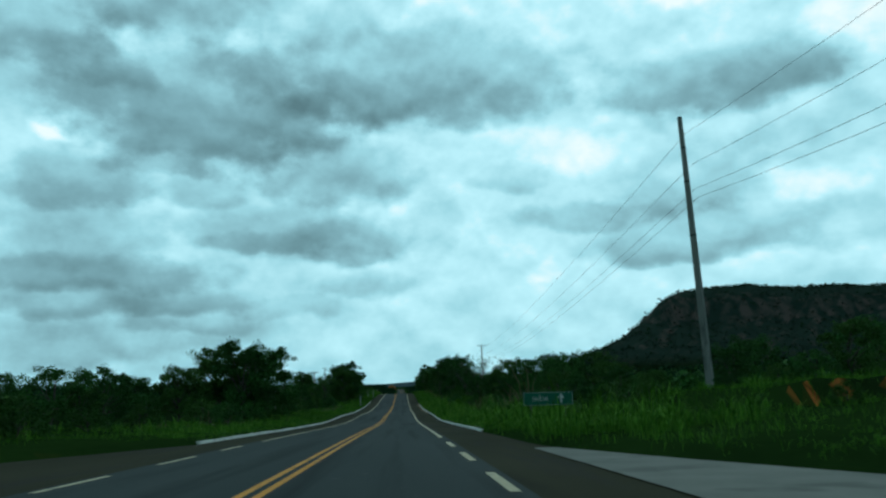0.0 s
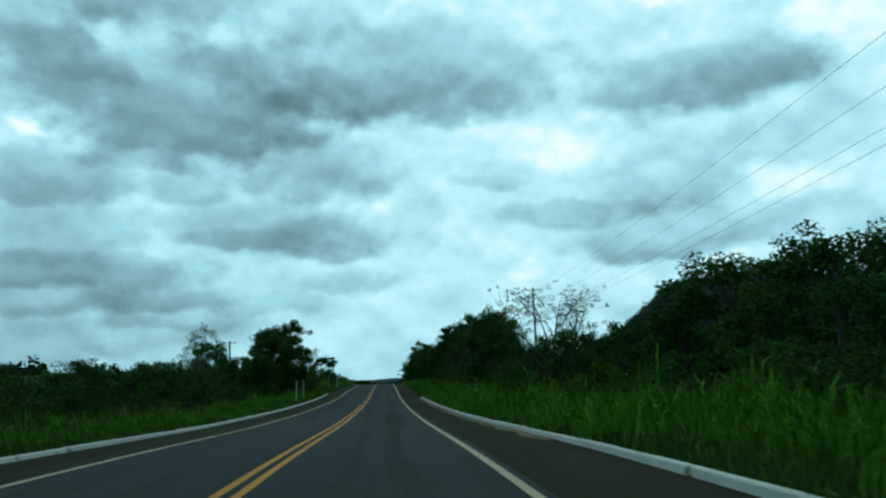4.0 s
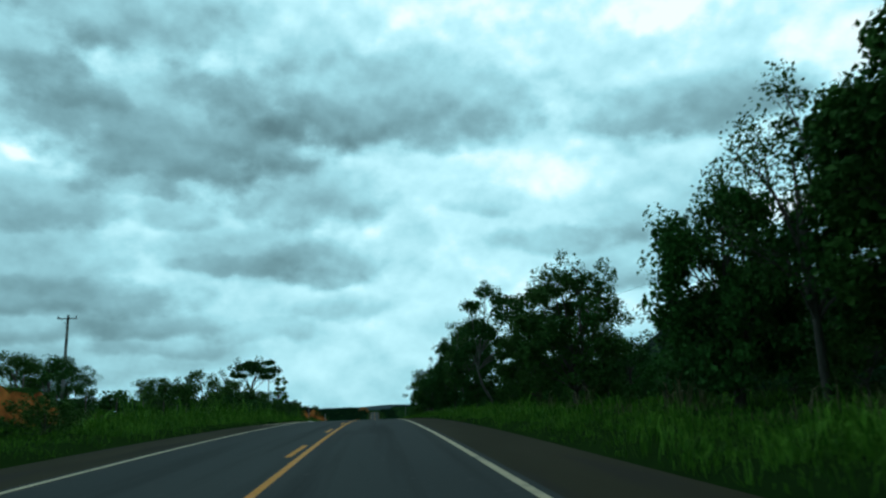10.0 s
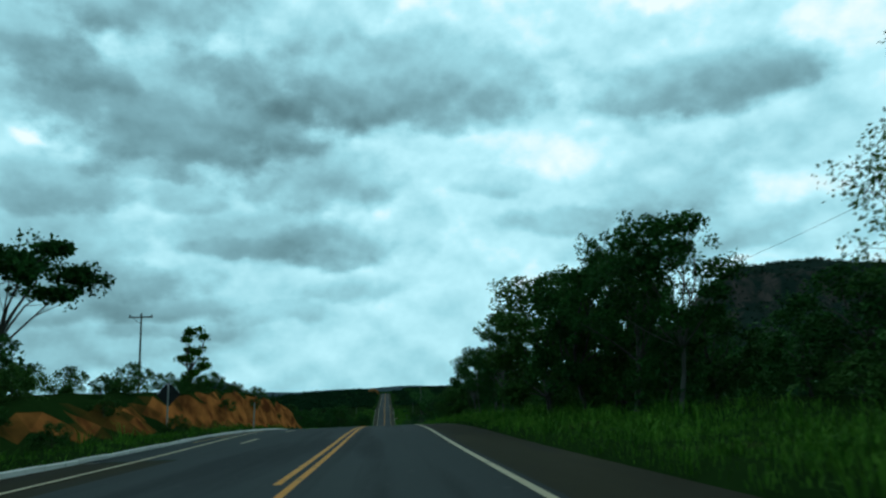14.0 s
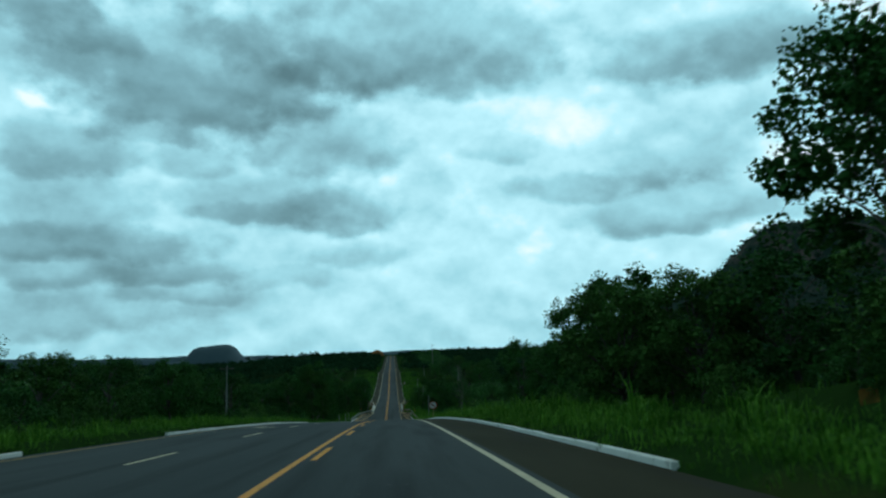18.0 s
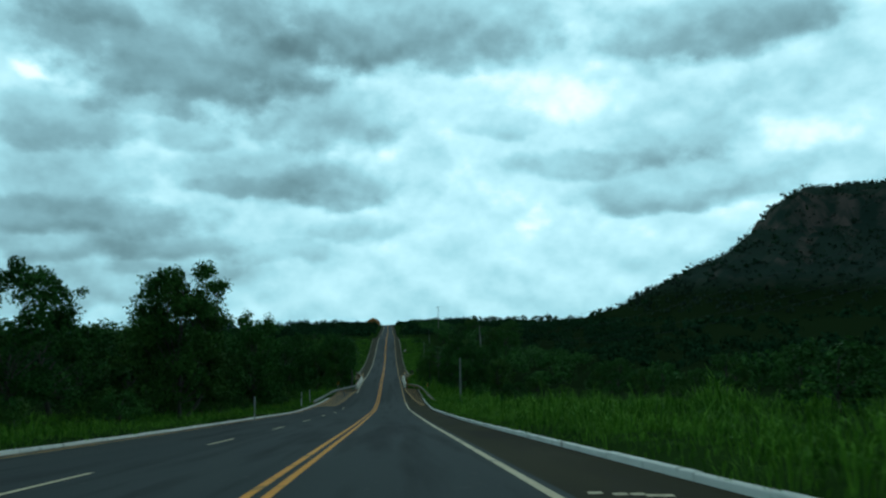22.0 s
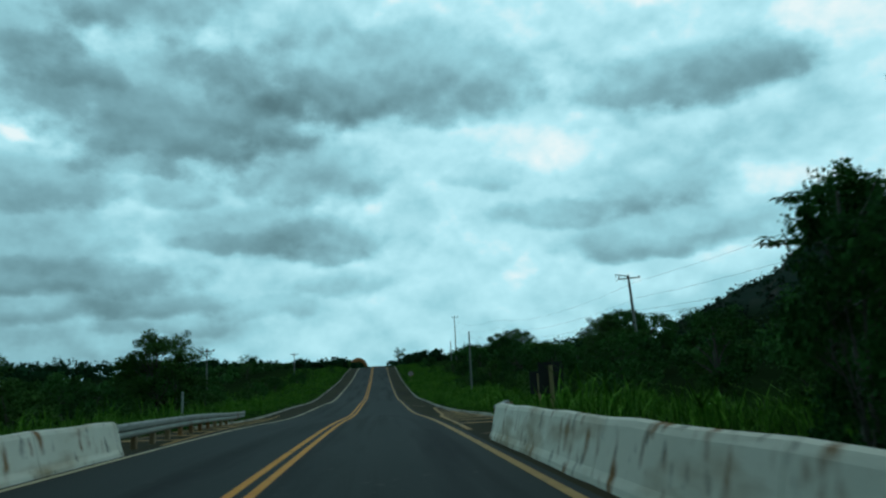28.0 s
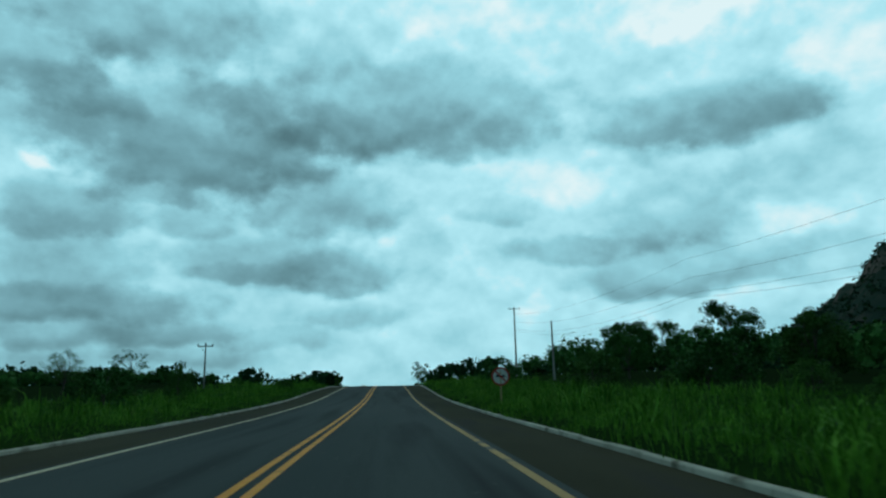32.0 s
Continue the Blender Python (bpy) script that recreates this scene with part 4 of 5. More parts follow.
RIGHT_LINE = [(17.0, -46, 12.4), (15.6, 32.4, 12.9), (22.0, 185, 12.6), (15.4, 203.5, 6.4), (19, 290, 10), (22, 375, 10), (21.4, 460, 9.6), (25, 566, 11.5), (26.6, 664, 10.6), (25.3, 740, 10.5), (25.0, 820, 13.5)]
utility_pole(15.6, 32.4, 12.6, arm=0, lean=-1.5)
utility_pole(15.4, 203.5, 5.5, arm=0, lean=-3)
utility_pole(21.4, 460, 9.8, arm=2.2, lean=-2, bracket=True)
utility_pole(14.3, 457.5, 5.8, arm=0, lean=-4)
utility_pole(26.6, 664, 10.3, arm=2.2, lean=-3, bracket=True)
utility_pole(25.0, 820, 13.6, arm=2.2)
utility_pole(22.0, 185.0, 12.6, arm=2.2)
utility_pole(11.2, 672.5, 6.3, arm=0)
utility_pole(17.0, 753.0, 5.6, arm=0)
utility_pole(9.1, 541.0, 4.9, arm=0)
utility_pole(-21, 200.0, 7.2, arm=1.8)
utility_pole(-27.2, 287.8, 9.6, arm=1.8)
utility_pole(-19.2, 365.0, 7.0, arm=2.0)
utility_pole(-18.0, 475.0, 6.6, arm=1.6)
utility_pole(-18.6, 684.7, 6.0, arm=1.8)
utility_pole(-17, 762.0, 4.6, arm=1.6)


def power_lines():
    # sagging conductors from pole to pole
    for k, (dx, dz) in enumerate(((-0.1, -0.9), (0.1, -2.4), (0.1, -3.6), (0.2, -4.0))):
        span = thing("power_line", pose(0, 0, 0), "thin black overhead cable sagging between utility poles", "cable", "overhead cables")
        for (xa, ya, ha), (xb, yb, hb) in zip(RIGHT_LINE, RIGHT_LINE[1:]):
            za, zb = ground_at(xa, ya) + ha + dz - 0.2, ground_at(xb, yb) + hb + dz - 0.2
            v, f = [], []
            n = 14
            for i in range(n + 1):
                t = i / n
                c = Vector((xa + (xb - xa) * t + dx, ya + (yb - ya) * t, za + (zb - za) * t - 1.3 * 4 * t * (1 - t) * (1 + 0.1 * k)))
                for a in (0, 2.1, 4.2):
                    v.append((c.x + 0.010 * math.cos(a), c.y, c.z + 0.010 * math.sin(a)))
            for i in range(n):
                for a in range(3):
                    b = (a + 1) % 3
                    f.append((3 * i + a, 3 * i + b, 3 * i + 3 + b, 3 * i + 3 + a))
            mesh_object("span", v, f, WIRE, span)


power_lines()


def wire_fence():
    # wooden posts with three wires along the top of the red bank
    fence = thing("wire_fence", pose(0, 0, 0), "grey wooden fence posts with wire on the red bank", "fence")
    spots = [(-17.2 - 0.4 * math.sin(k), 226 + 5.2 * k) for k in range(15)]
    for x, y in spots:
        bm = bmesh.new()
        z = ground_at(x, y)
        rod(bm, (x, y, z - 0.4), (x + random.uniform(-0.06, 0.06), y, z + 1.25 + random.uniform(-0.1, 0.1)), 0.055, 0.045, 6)
        part("post", bm, WOOD, fence)
    for hz in (0.45, 0.8, 1.1):
        for (xa, ya), (xb, yb) in zip(spots, spots[1:]):
            bm = bmesh.new()
            rod(bm, (xa, ya, ground_at(xa, ya) + hz), (xb, yb, ground_at(xb, yb) + hz), 0.006, 0.006, 3)
            part("wire", bm, WIRE, fence)
    return fence


wire_fence()


# ---------------------------------------------------------------- plants
RNG = np.random.default_rng(7)
TRUE = {}  # real height and reach of each model tree


def tube(v, f, path, radii, sides=6):
    base = len(v)
    for k, (c, r) in enumerate(zip(path, radii)):
        c = Vector([float(q) for q in c])
        d = (Vector(path[min(k + 1, len(path) - 1)]) - Vector(path[max(k - 1, 0)])).normalized()
        s = d.orthogonal().normalized()
        t = d.cross(s)
        for i in range(sides):
            a = 2 * math.pi * i / sides
            v.append(tuple(c + (s * math.cos(a) + t * math.sin(a)) * float(r)))
    for k in range(len(path) - 1):
        for i in range(sides):
            j = (i + 1) % sides
            a, b = base + k * sides, base + (k + 1) * sides
            f.append((a + i, a + j, b + j, b + i))


def bent(a, b, sag, n=4):
    a, b = np.array(a, float), np.array(b, float)
    side = RNG.normal(0, 1, 3) * np.linalg.norm(b - a) * 0.07
    return [tuple(a + (b - a) * t + (side + np.array([0, 0, sag])) * math.sin(math.pi * t)) for t in np.linspace(0, 1, n + 1)]


def leaf_quads(centres, spread, count, size, droop=0.0, flat=1.0):
    # folded diamond leaves scattered round each centre
    c = np.repeat(np.asarray(centres, float), count, 0)
    n = len(c)
    d = RNG.normal(0, 1, (n, 3))
    d /= np.linalg.norm(d, axis=1)[:, None]
    p = c + d * (np.repeat(np.broadcast_to(spread, (len(centres),)), count) * RNG.uniform(0.25, 1.0, n) ** 0.6)[:, None] * np.array([1, 1, flat])
    along = RNG.normal(0, 1, (n, 3)) + np.array([0, 0, -droop])
    along /= np.linalg.norm(along, axis=1)[:, None]
    up = RNG.normal(0, 1, (n, 3)) + np.array([0, 0, 0.8])
    across = np.cross(along, up)
    across /= np.linalg.norm(across, axis=1)[:, None] + 1e-9
    s = size * RNG.uniform(0.6, 1.3, n)[:, None]
    lift = np.cross(across, along) * s * 0.12
    v = np.stack([p - along * s * 0.5, p + across * s * 0.38 + lift, p + along * s * 0.55, p - across * s * 0.38 + lift], 1).reshape(-1, 3)
    i = np.arange(n) * 4
    f = np.concatenate([np.stack([i, i + 1, i + 2], 1), np.stack([i, i + 2, i + 3], 1)])
    return v, f


def tree(label, h=10.0, r=4.0, low=0.08, clumps=116, leaves=78, size=0.185, clump=0.62, leaf=LEAF, bark=BARK, fork=0.25, lobes=13, limbs=0.5, droop=0.3, trunk_r=0.17, flat=0.8, category="tree", name="tree", group="trees beside the road", lean=0.0, fill=190, profile=((0, 0.7), (0.15, 0.95), (0.5, 1.0), (0.8, 0.88), (1.0, 0.5))):
    # trunk and limbs in one mesh, leaves in another; origin at the foot
    t = thing(name, pose(0, 0, -500), label, category, group)
    v, f = [], []
    top = np.array([RNG.normal(0, 0.04) * h + lean * h, RNG.normal(0, 0.04) * h, h * 0.74])
    trunk = bent((0, 0, -0.5), top, 0, 7)
    tube(v, f, trunk, np.linspace(trunk_r, trunk_r * 0.25, 8), 7)
    # a crown made of many lobes, so that its outline is uneven
    hub = []
    for k in range(lobes):
        a = k * 2.39996 + RNG.uniform(-0.5, 0.5)
        s = (k + RNG.uniform(0.1, 0.9)) / lobes
        wide = r * np.interp(s, [q[0] for q in profile], [q[1] for q in profile])
        lr = r * RNG.uniform(0.24, 0.44)
        q = max(wide - lr * 0.8, 0) * RNG.uniform(0.75, 1.0)
        zz = h * low + lr * flat * 0.6 + (h * (1 - low) - lr * flat * 1.5) * s
        hub.append((math.cos(a) * q + lean * zz, math.sin(a) * q, zz, lr))
    centres = []
    total = sum(q[3] ** 2 for q in hub)
    for hx, hy, hz, hr in hub:
        s = min(max(1, int(len(trunk) * min(0.85, max(fork, 0.62 * hz / h)))), len(trunk) - 1)
        path = bent(trunk[s], (hx, hy, hz), 0.03 * h, 4)
        tube(v, f, path, np.linspace(trunk_r * 0.42, trunk_r * 0.12, 5), 5)
        n = max(2, int(clumps * hr ** 2 / total))
        for _ in range(n):
            d = RNG.normal(0, 1, 3)
            d /= np.linalg.norm(d)
            c = np.array([hx, hy, hz]) + d * hr * RNG.uniform(0.35, 1.0) * np.array([1, 1, flat])
            c[2] = min(max(c[2], h * low * 0.7 + 0.1), h - 0.2)
            centres.append(c)
            if RNG.uniform() < limbs:
                mid = path[RNG.integers(2, 5)]
                tube(v, f, bent(mid, c, 0.0, 2), [trunk_r * 0.12, trunk_r * 0.08, trunk_r * 0.04], 4)
    # loose sprays between the lobes
    for _ in range(int(clumps * 0.32)):
        s, a = RNG.uniform(0.04, 0.97), RNG.uniform(0, 2 * math.pi)
        q = r * np.interp(s, [g[0] for g in profile], [g[1] for g in profile]) * RNG.uniform(0.35, 0.97)
        zz = h * low + h * (1 - low) * s * 0.97
        c = np.array([math.cos(a) * q + lean * zz, math.sin(a) * q, zz])
        centres.append(c)
        near = min(hub, key=lambda g: (g[0] - c[0]) ** 2 + (g[1] - c[1]) ** 2 + (g[2] - c[2]) ** 2)
        tube(v, f, bent(near[:3], c, 0.0, 2), [trunk_r * 0.10, trunk_r * 0.07, trunk_r * 0.03], 3)
    made = [np.array(v)]
    mesh_object("trunk", v, f, bark, t, smooth=True)
    if leaves:
        lv, lf = leaf_quads(centres, clump * RNG.uniform(0.6, 1.25, len(centres)), leaves, size, droop)
        made.append(lv)
        if fill:
            iv, jf = leaf_quads([q[:3] for q in hub], [q[3] * 0.78 for q in hub], fill, 0.36 * size / 0.21, droop, flat)
            lf = np.concatenate([lf, jf + len(lv)])
            lv = np.concatenate([lv, iv])
        mesh_object("crown", lv, lf, leaf, t)
    made = np.concatenate(made)
    made = made[made[:, 2] > 0.05 * h]
    TRUE[t.name] = (float(np.quantile(made[:, 2], 0.999)), float(np.quantile(np.hypot(made[:, 0] - lean * made[:, 2], made[:, 1]), 0.92)))
    return t


def palm(label):
    t = thing("palm_tree", pose(0, 0, -500), label, "palm tree", "trees beside the road")
    v, f = [], []
    tube(v, f, bent((0, 0, -0.5), (0.3, 0, 4.9), 0, 6), np.linspace(0.24, 0.17, 7), 8)
    mesh_object("trunk", v, f, PALE_BARK, t, smooth=True)
    v, f = [], []
    for k in range(62):
        a = k * 2.39996
        tilt = radians(72 - 140 * k / 62)
        out = np.array([math.cos(a), math.sin(a), 0])
        stem = 1.3 * RNG.uniform(0.8, 1.1)
        tip = np.array([0.3, 0, 5.0]) + (out * math.cos(tilt) + np.array([0, 0, math.sin(tilt)])) * stem
        fw = out * math.cos(tilt) + np.array([0, 0, math.sin(tilt)])
        side = np.cross(fw, [0, 0, 1.0])
        side /= np.linalg.norm(side)
        up = np.cross(side, fw)
        for j in range(20):
            b = radians(-115 + 230 * j / 19)
            d = fw * math.cos(b) + side * math.sin(b)
            w = np.cross(d, up) * 0.045
            long = RNG.uniform(1.25, 1.7) * (1.0 - 0.25 * abs(b) / 2)
            m = tip + d * long * 0.6 + up * 0.05
            e = tip + d * long - np.array([0, 0, 0.42 * long])
            n = len(v)
            v += [tuple(tip), tuple(m - w), tuple(m + w), tuple(e)]
            f += [(n, n + 1, n + 2), (n + 1, n + 3, n + 2)]
        n = len(v)
        c = np.array([0.3, 0, 4.95])
        w = side * 0.03
        v += [tuple(c - w), tuple(c + w), tuple(tip + w * 0.6), tuple(tip - w * 0.6)]
        f.append((n, n + 1, n + 2, n + 3))
    mesh_object("crown", v, f, LEAF, t, "fan-shaped drooping fronds")
    return t


def umbrella_tree(label):
    # slender pale stems that carry flat tufts of big lobed leaves
    t = thing("tree", pose(0, 0, -500), label, "tree", "trees beside the road")
    v, f, lv, lf = [], [], [], []
    tube(v, f, bent((0, 0, -0.5), (0.2, 0.1, 7.6), 0, 6), np.linspace(0.085, 0.045, 7), 7)
    tips = [(0.2, 0.1, 7.7)]
    for k in range(7):
        a = k * 2.2
        z0 = 4.6 + 0.35 * k
        e = (math.cos(a) * (1.9 - 0.12 * k), math.sin(a) * (1.9 - 0.12 * k), z0 + 1.0)
        tube(v, f, bent((0.12, 0.05, z0), e, -0.15, 4), np.linspace(0.04, 0.022, 5), 5)
        tips.append(e)
    for e in tips:
        for k in range(11):
            a = k * 2.39996
            d = np.array([math.cos(a), math.sin(a), RNG.uniform(-0.15, 0.35)])
            c = np.array(e) + d * RNG.uniform(0.30, 0.55)
            side = np.cross(d, [0, 0, 1.0])
            for j in range(7):
                b = radians(-130 + 260 * j / 6)
                g = d * math.cos(b) + side * math.sin(b)
                w = np.cross(g, [0, 0, 1.0]) * 0.07
                n = len(lv)
                lv += [tuple(c), tuple(c + g * 0.24 - w), tuple(c + g * 0.24 + w), tuple(c + g * 0.44 - np.array([0, 0, 0.10]))]
                lf += [(n, n + 1, n + 2), (n + 1, n + 3, n + 2)]
    mesh_object("trunk", v, f, PALE_BARK, t, smooth=True)
    mesh_object("crown", lv, lf, LEAF, t, "flat tufts of large lobed leaves")
    return t


SHRUB = dict(category="bush", name="bush", group="bushes beside the road", limbs=0.4, profile=((0, 0.9), (0.4, 1.0), (0.8, 0.7), (1.0, 0.3)))
KINDS = {
    "broad": [tree("leafy dark green broadleaf tree with rounded crown", 10, 4.2),
              tree("leafy dark green broadleaf tree with lumpy crown", 10, 4.2, lobes=10, low=0.13),
              tree("leafy dark green broadleaf tree with wide low crown", 10, 4.2, lobes=15, low=0.06, leaf=LEAF_OLIVE)],
    "tall": [tree("tall dark tree with clumped crown on forked stem", 12, 4.2, 0.34, 105, 88, 0.17, 0.62, LEAF, bark=PALE_BARK, fork=0.4, trunk_r=0.16, limbs=0.8, lobes=15),
             tree("tall tree with bare forked stem and layered crown", 12, 4.0, 0.38, 90, 88, 0.17, 0.62, LEAF, bark=PALE_BARK, fork=0.4, trunk_r=0.15, limbs=0.8, lobes=13, flat=0.6)],
    "open": [tree("thin-leaved tree with sky showing through its crown", 10, 4.2, 0.22, 100, 46, 0.14, 0.62, LEAF_OLIVE, fill=8, limbs=1.0, fork=0.3, lobes=11),
             tree("sparse tree with small clumps of dark leaves", 10, 4.2, 0.25, 64, 70, 0.155, 0.50, LEAF, fill=8, limbs=1.0, fork=0.3, lobes=9)],
    "bare": [tree("nearly leafless tree with fine branches and few leaf tufts", 10, 4.6, 0.30, 200, 12, 0.13, 0.26, LEAF, fill=0, limbs=1.0, fork=0.2, trunk_r=0.15, lobes=13, profile=((0, 0.5), (0.5, 0.9), (0.8, 1.0), (1.0, 0.9)))],
    "dead": [tree("bare dead tree with thin grey branches", 9, 2.4, 0.30, 110, 0, limbs=1.0, bark=PALE_BARK, trunk_r=0.08, lobes=12)],
    "slender": [tree("slender tree with small open crown", 9, 2.2, 0.45, 34, 44, 0.20, 0.5, LEAF, bark=PALE_BARK, fork=0.5, fill=8, trunk_r=0.12, lobes=6)],
    "acacia": [tree("flat-topped tree leaning over the red bank", 7, 3.8, 0.58, 50, 54, 0.20, 0.55, LEAF, fork=0.3, trunk_r=0.15, flat=0.35, lobes=7, lean=0.12, limbs=1.0)],
    "column": [tree("narrow upright light green tree", 8, 1.4, 0.08, 44, 50, 0.20, 0.42, LEAF_FRESH, lobes=11)],
    "bush": [tree("dense dark green bush at the wood's edge", 3.2, 2.3, 0.0, 40, 66, 0.14, 0.42, LEAF, trunk_r=0.06, lobes=9, fill=26, **SHRUB),
             tree("dense fresh green bush among tall grass", 3.2, 2.3, 0.0, 40, 66, 0.14, 0.42, LEAF_OLIVE, trunk_r=0.05, lobes=8, fill=26, **SHRUB),
             tree("scrubby olive green bush among tall grass", 3.2, 2.3, 0.0, 40, 66, 0.14, 0.44, LEAF_OLIVE, trunk_r=0.06, lobes=10, fill=22, **SHRUB)],
    "fresh": [tree("bright yellow-green bush in the roadside grass", 2.6, 2.0, 0.0, 40, 44, 0.18, 0.4, LEAF_FRESH, trunk_r=0.05, lobes=9, fill=26, **SHRUB)],
    "wood": [tree("dark woodland tree standing behind the verge", 9, 4.0, 0.04, 74, 58, 0.175, 0.62, LEAF, limbs=0.1),
             tree("dark woodland tree with rounded crown", 9, 4.0, 0.04, 74, 58, 0.175, 0.62, LEAF, limbs=0.15, lobes=10),
             tree("olive green woodland tree standing behind the verge", 9, 4.0, 0.04, 74, 58, 0.175, 0.62, LEAF_OLIVE, limbs=0.15, lobes=14)],
    "palm": [palm("tall fan palm with drooping fronds beside the bridge")],
    "umbrella": [umbrella_tree("slender tree with flat tufts of large leaves")],
}
TRUE[KINDS["palm"][0].name] = (7.7, 2.8)
TRUE[KINDS["umbrella"][0].name] = (8.2, 2.6)
used = {k: 0 for k in KINDS}
PLACED = []


def plant(kind, x, y, h, r=None, turn=None, sink=0.0):
    # h is the height above the road beside it
    choice = KINDS[kind]
    ob = choice[used[kind] % len(choice)]
    high, wide = TRUE[ob.name]
    if kind in ("broad", "tall", "open"):
        r = max(r, 0.30 * h)
    zg = ground_at(x, y) - sink
    h = max(h + float(road_z(y)) - zg, 0.8)
    sh = h / high
    sr = min((r / wide) if r else sh, 1.35 * sh)
    m = pose(x, y, zg, 0, 0, random.uniform(0, 360) if turn is None else turn) @ Matrix.Diagonal((sr, sr, sh, 1))
    if used[kind] < len(choice):
        ob.matrix_basis = m
    else:
        s = ob.scale
        copy_thing(ob, m @ Matrix.Diagonal((1 / s.x, 1 / s.y, 1 / s.z, 1)))
    used[kind] += 1
    PLACED.append((x, y, wide * sr))


# --- stretch 1: the junction and the first dip
plant("bare", 16.0, 149.0, 9.7, 5.4)
plant("tall", 16.8, 186.5, 11.2, 3.8)
plant("broad", 15, 173.1, 9.3, 2.2)
plant("tall", 15.0, 189.5, 10.4, 3.0)
plant("broad", 13, 167.6, 8.4, 1.9)
plant("open", 11.5, 173.8, 7.6, 2.8)
plant("broad", -18, 84.1, 8.8, 6.4)
plant("broad", -14.6, 88.5, 8.2, 4.6)
plant("broad", -16, 102.0, 9.3, 5.4)
plant("broad", -20, 76.0, 6.1, 3.6)
plant("broad", -14.5, 80.9, 9.0, 3.6)
plant("broad", -12.2, 191.7, 10.1, 4.0)
plant("broad", -12.6, 187.5, 8.8, 3.2)
plant("broad", -14.5, 195, 9.4, 3.6)
plant("broad", -11.6, 201, 7.0, 2.6)
plant("bush", -10.6, 206.5, 4.0, 2.2)
plant("bush", -9.6, 197, 2.8, 1.8)
plant("open", -13, 213, 6.6, 2.4)
plant("bush", -11, 217, 2.6, 1.8)
plant("open", -13.5, 151.9, 7.1, 1.4)
plant("broad", -24, 200.4, 7.9, 3.1)
plant("open", -11, 208.0, 5.9, 1.8)
plant("broad", -27, 72, 6.0, 5.0)
plant("broad", -30, 92, 6.0, 5.5)
plant("bush", -12, 62, 2.2, 2.2)
plant("fresh", 12.2, 122, 2.3, 1.6)
for bx, by, bh in ((24, 104, 6.6), (22, 118, 8.0), (20, 126, 8.2), (26, 128, 8.8), (30, 128, 9.2), (34.5, 126, 9.4), (28, 120, 8.4)):
    plant("wood", bx, by, bh, bh * 0.5)
for bx, by, bh in ((10.4, 33.5, 1.4), (12.5, 31, 1.3)):
    plant("bush", bx, by, bh, bh * 0.9)
plant("dead", 13.0, 177, 8.6, 1.8)
for bx, by, bh in ((15.2, 29.5, 1.5), (19, 24.2, 0.8), (24.5, 34, 1.9), (28, 30, 1.2), (18.5, 32, 1.9), (12, 30, 1.3), (21.5, 33, 1.6), (16.4, 23.6, 0.7)):
    plant("bush", bx, by, bh, bh * 0.8)
for bx, by, bh in ((21, 42, 4.4), (26, 38, 5.2), (31, 44, 6.0), (26, 50, 5.5), (34, 36, 5.6), (38, 48, 6.2)):
    plant("wood", bx, by, bh, bh * 0.55)
for bx, by, bh in ((12.5, 52, 1.6), (11.8, 60, 1.8), (13, 66, 2.2), (12, 74, 1.9), (11.5, 84, 1.7), (13, 92, 2.4), (12, 103, 2.0)):
    plant("bush", bx, by, bh, bh * 0.9)
# --- stretch 2: the ridge
plant("broad", 14.7, 229.8, 10.3, 2.6)
plant("open", 13.2, 233.5, 9.5, 2.8)
plant("broad", 12.6, 237.0, 7.8, 2.2)
plant("tall", 15.6, 225.0, 11.6, 4.0)
plant("broad", 18.4, 227, 8.6, 3.2)
plant("broad", 20.4, 222, 7.0, 3.0)
plant("bush", 13.4, 217, 3.6, 2.4)
plant("bush", 14.6, 212, 3.8, 2.6)
plant("bush", 12.6, 222, 3.2, 2.2)
plant("broad", 16, 220.1, 10.1, 2.3)
plant("broad", 15.4, 232.2, 9.9, 2.7)
plant("broad", 11.4, 251.6, 7.6, 2.8)
plant("open", 11.8, 250.8, 8.2, 2.1)
plant("broad", 13, 237.7, 7.4, 1.4)
plant("broad", 16.2, 230.7, 9.5, 2.4)
plant("tall", 11.5, 273.3, 10.3, 2.3)
plant("broad", 12.8, 266, 7.0, 2.6)
plant("broad", 10.6, 281.5, 7.0, 2.2)
plant("broad", 13.8, 277.0, 6.4, 2.2)
plant("open", 10.8, 287.5, 9.2, 2.9)
plant("open", 10.5, 306.4, 8.4, 2.4)
plant("broad", 11, 342.7, 8.8, 4.0)
plant("tall", 11.5, 293.2, 10.1, 2.5)
plant("broad", 10.5, 301.0, 9.2, 1.5)
plant("open", 13.4, 312.9, 8.6, 2.4)
plant("broad", 11, 334.4, 7.8, 2.6)
plant("open", 11.8, 330.4, 8.8, 2.6)
plant("tall", 12, 326.3, 8.1, 1.0)
plant("broad", 13, 335.9, 8.7, 1.8)
plant("slender", 11, 342.6, 6.0, 1.4)
plant("broad", 13.8, 370.1, 7.0, 2.0)
plant("slender", 10.5, 371.2, 6.4, 1.2)
plant("tall", 13.2, 383, 7.4, 2.2)
plant("tall", 12, 367.1, 8.6, 1.3)
plant("tall", 13.4, 399, 10.0, 2.8)
for bx, by, bh in ((18, 398, 6.8), (19, 406, 7.2), (17.5, 412, 6.8), (20, 392, 6.6)):
    plant("wood", bx, by, bh, bh * 0.5)
for bx, by, bh in ((13.6, 384, 1.6), (14.2, 391, 2.2), (13.4, 396, 1.4), (14.0, 403, 2.4), (13.2, 409, 2.0)):
    plant("bush", bx, by, bh, 1.2)
plant("broad", 15, 393.5, 5.0, 2.0)
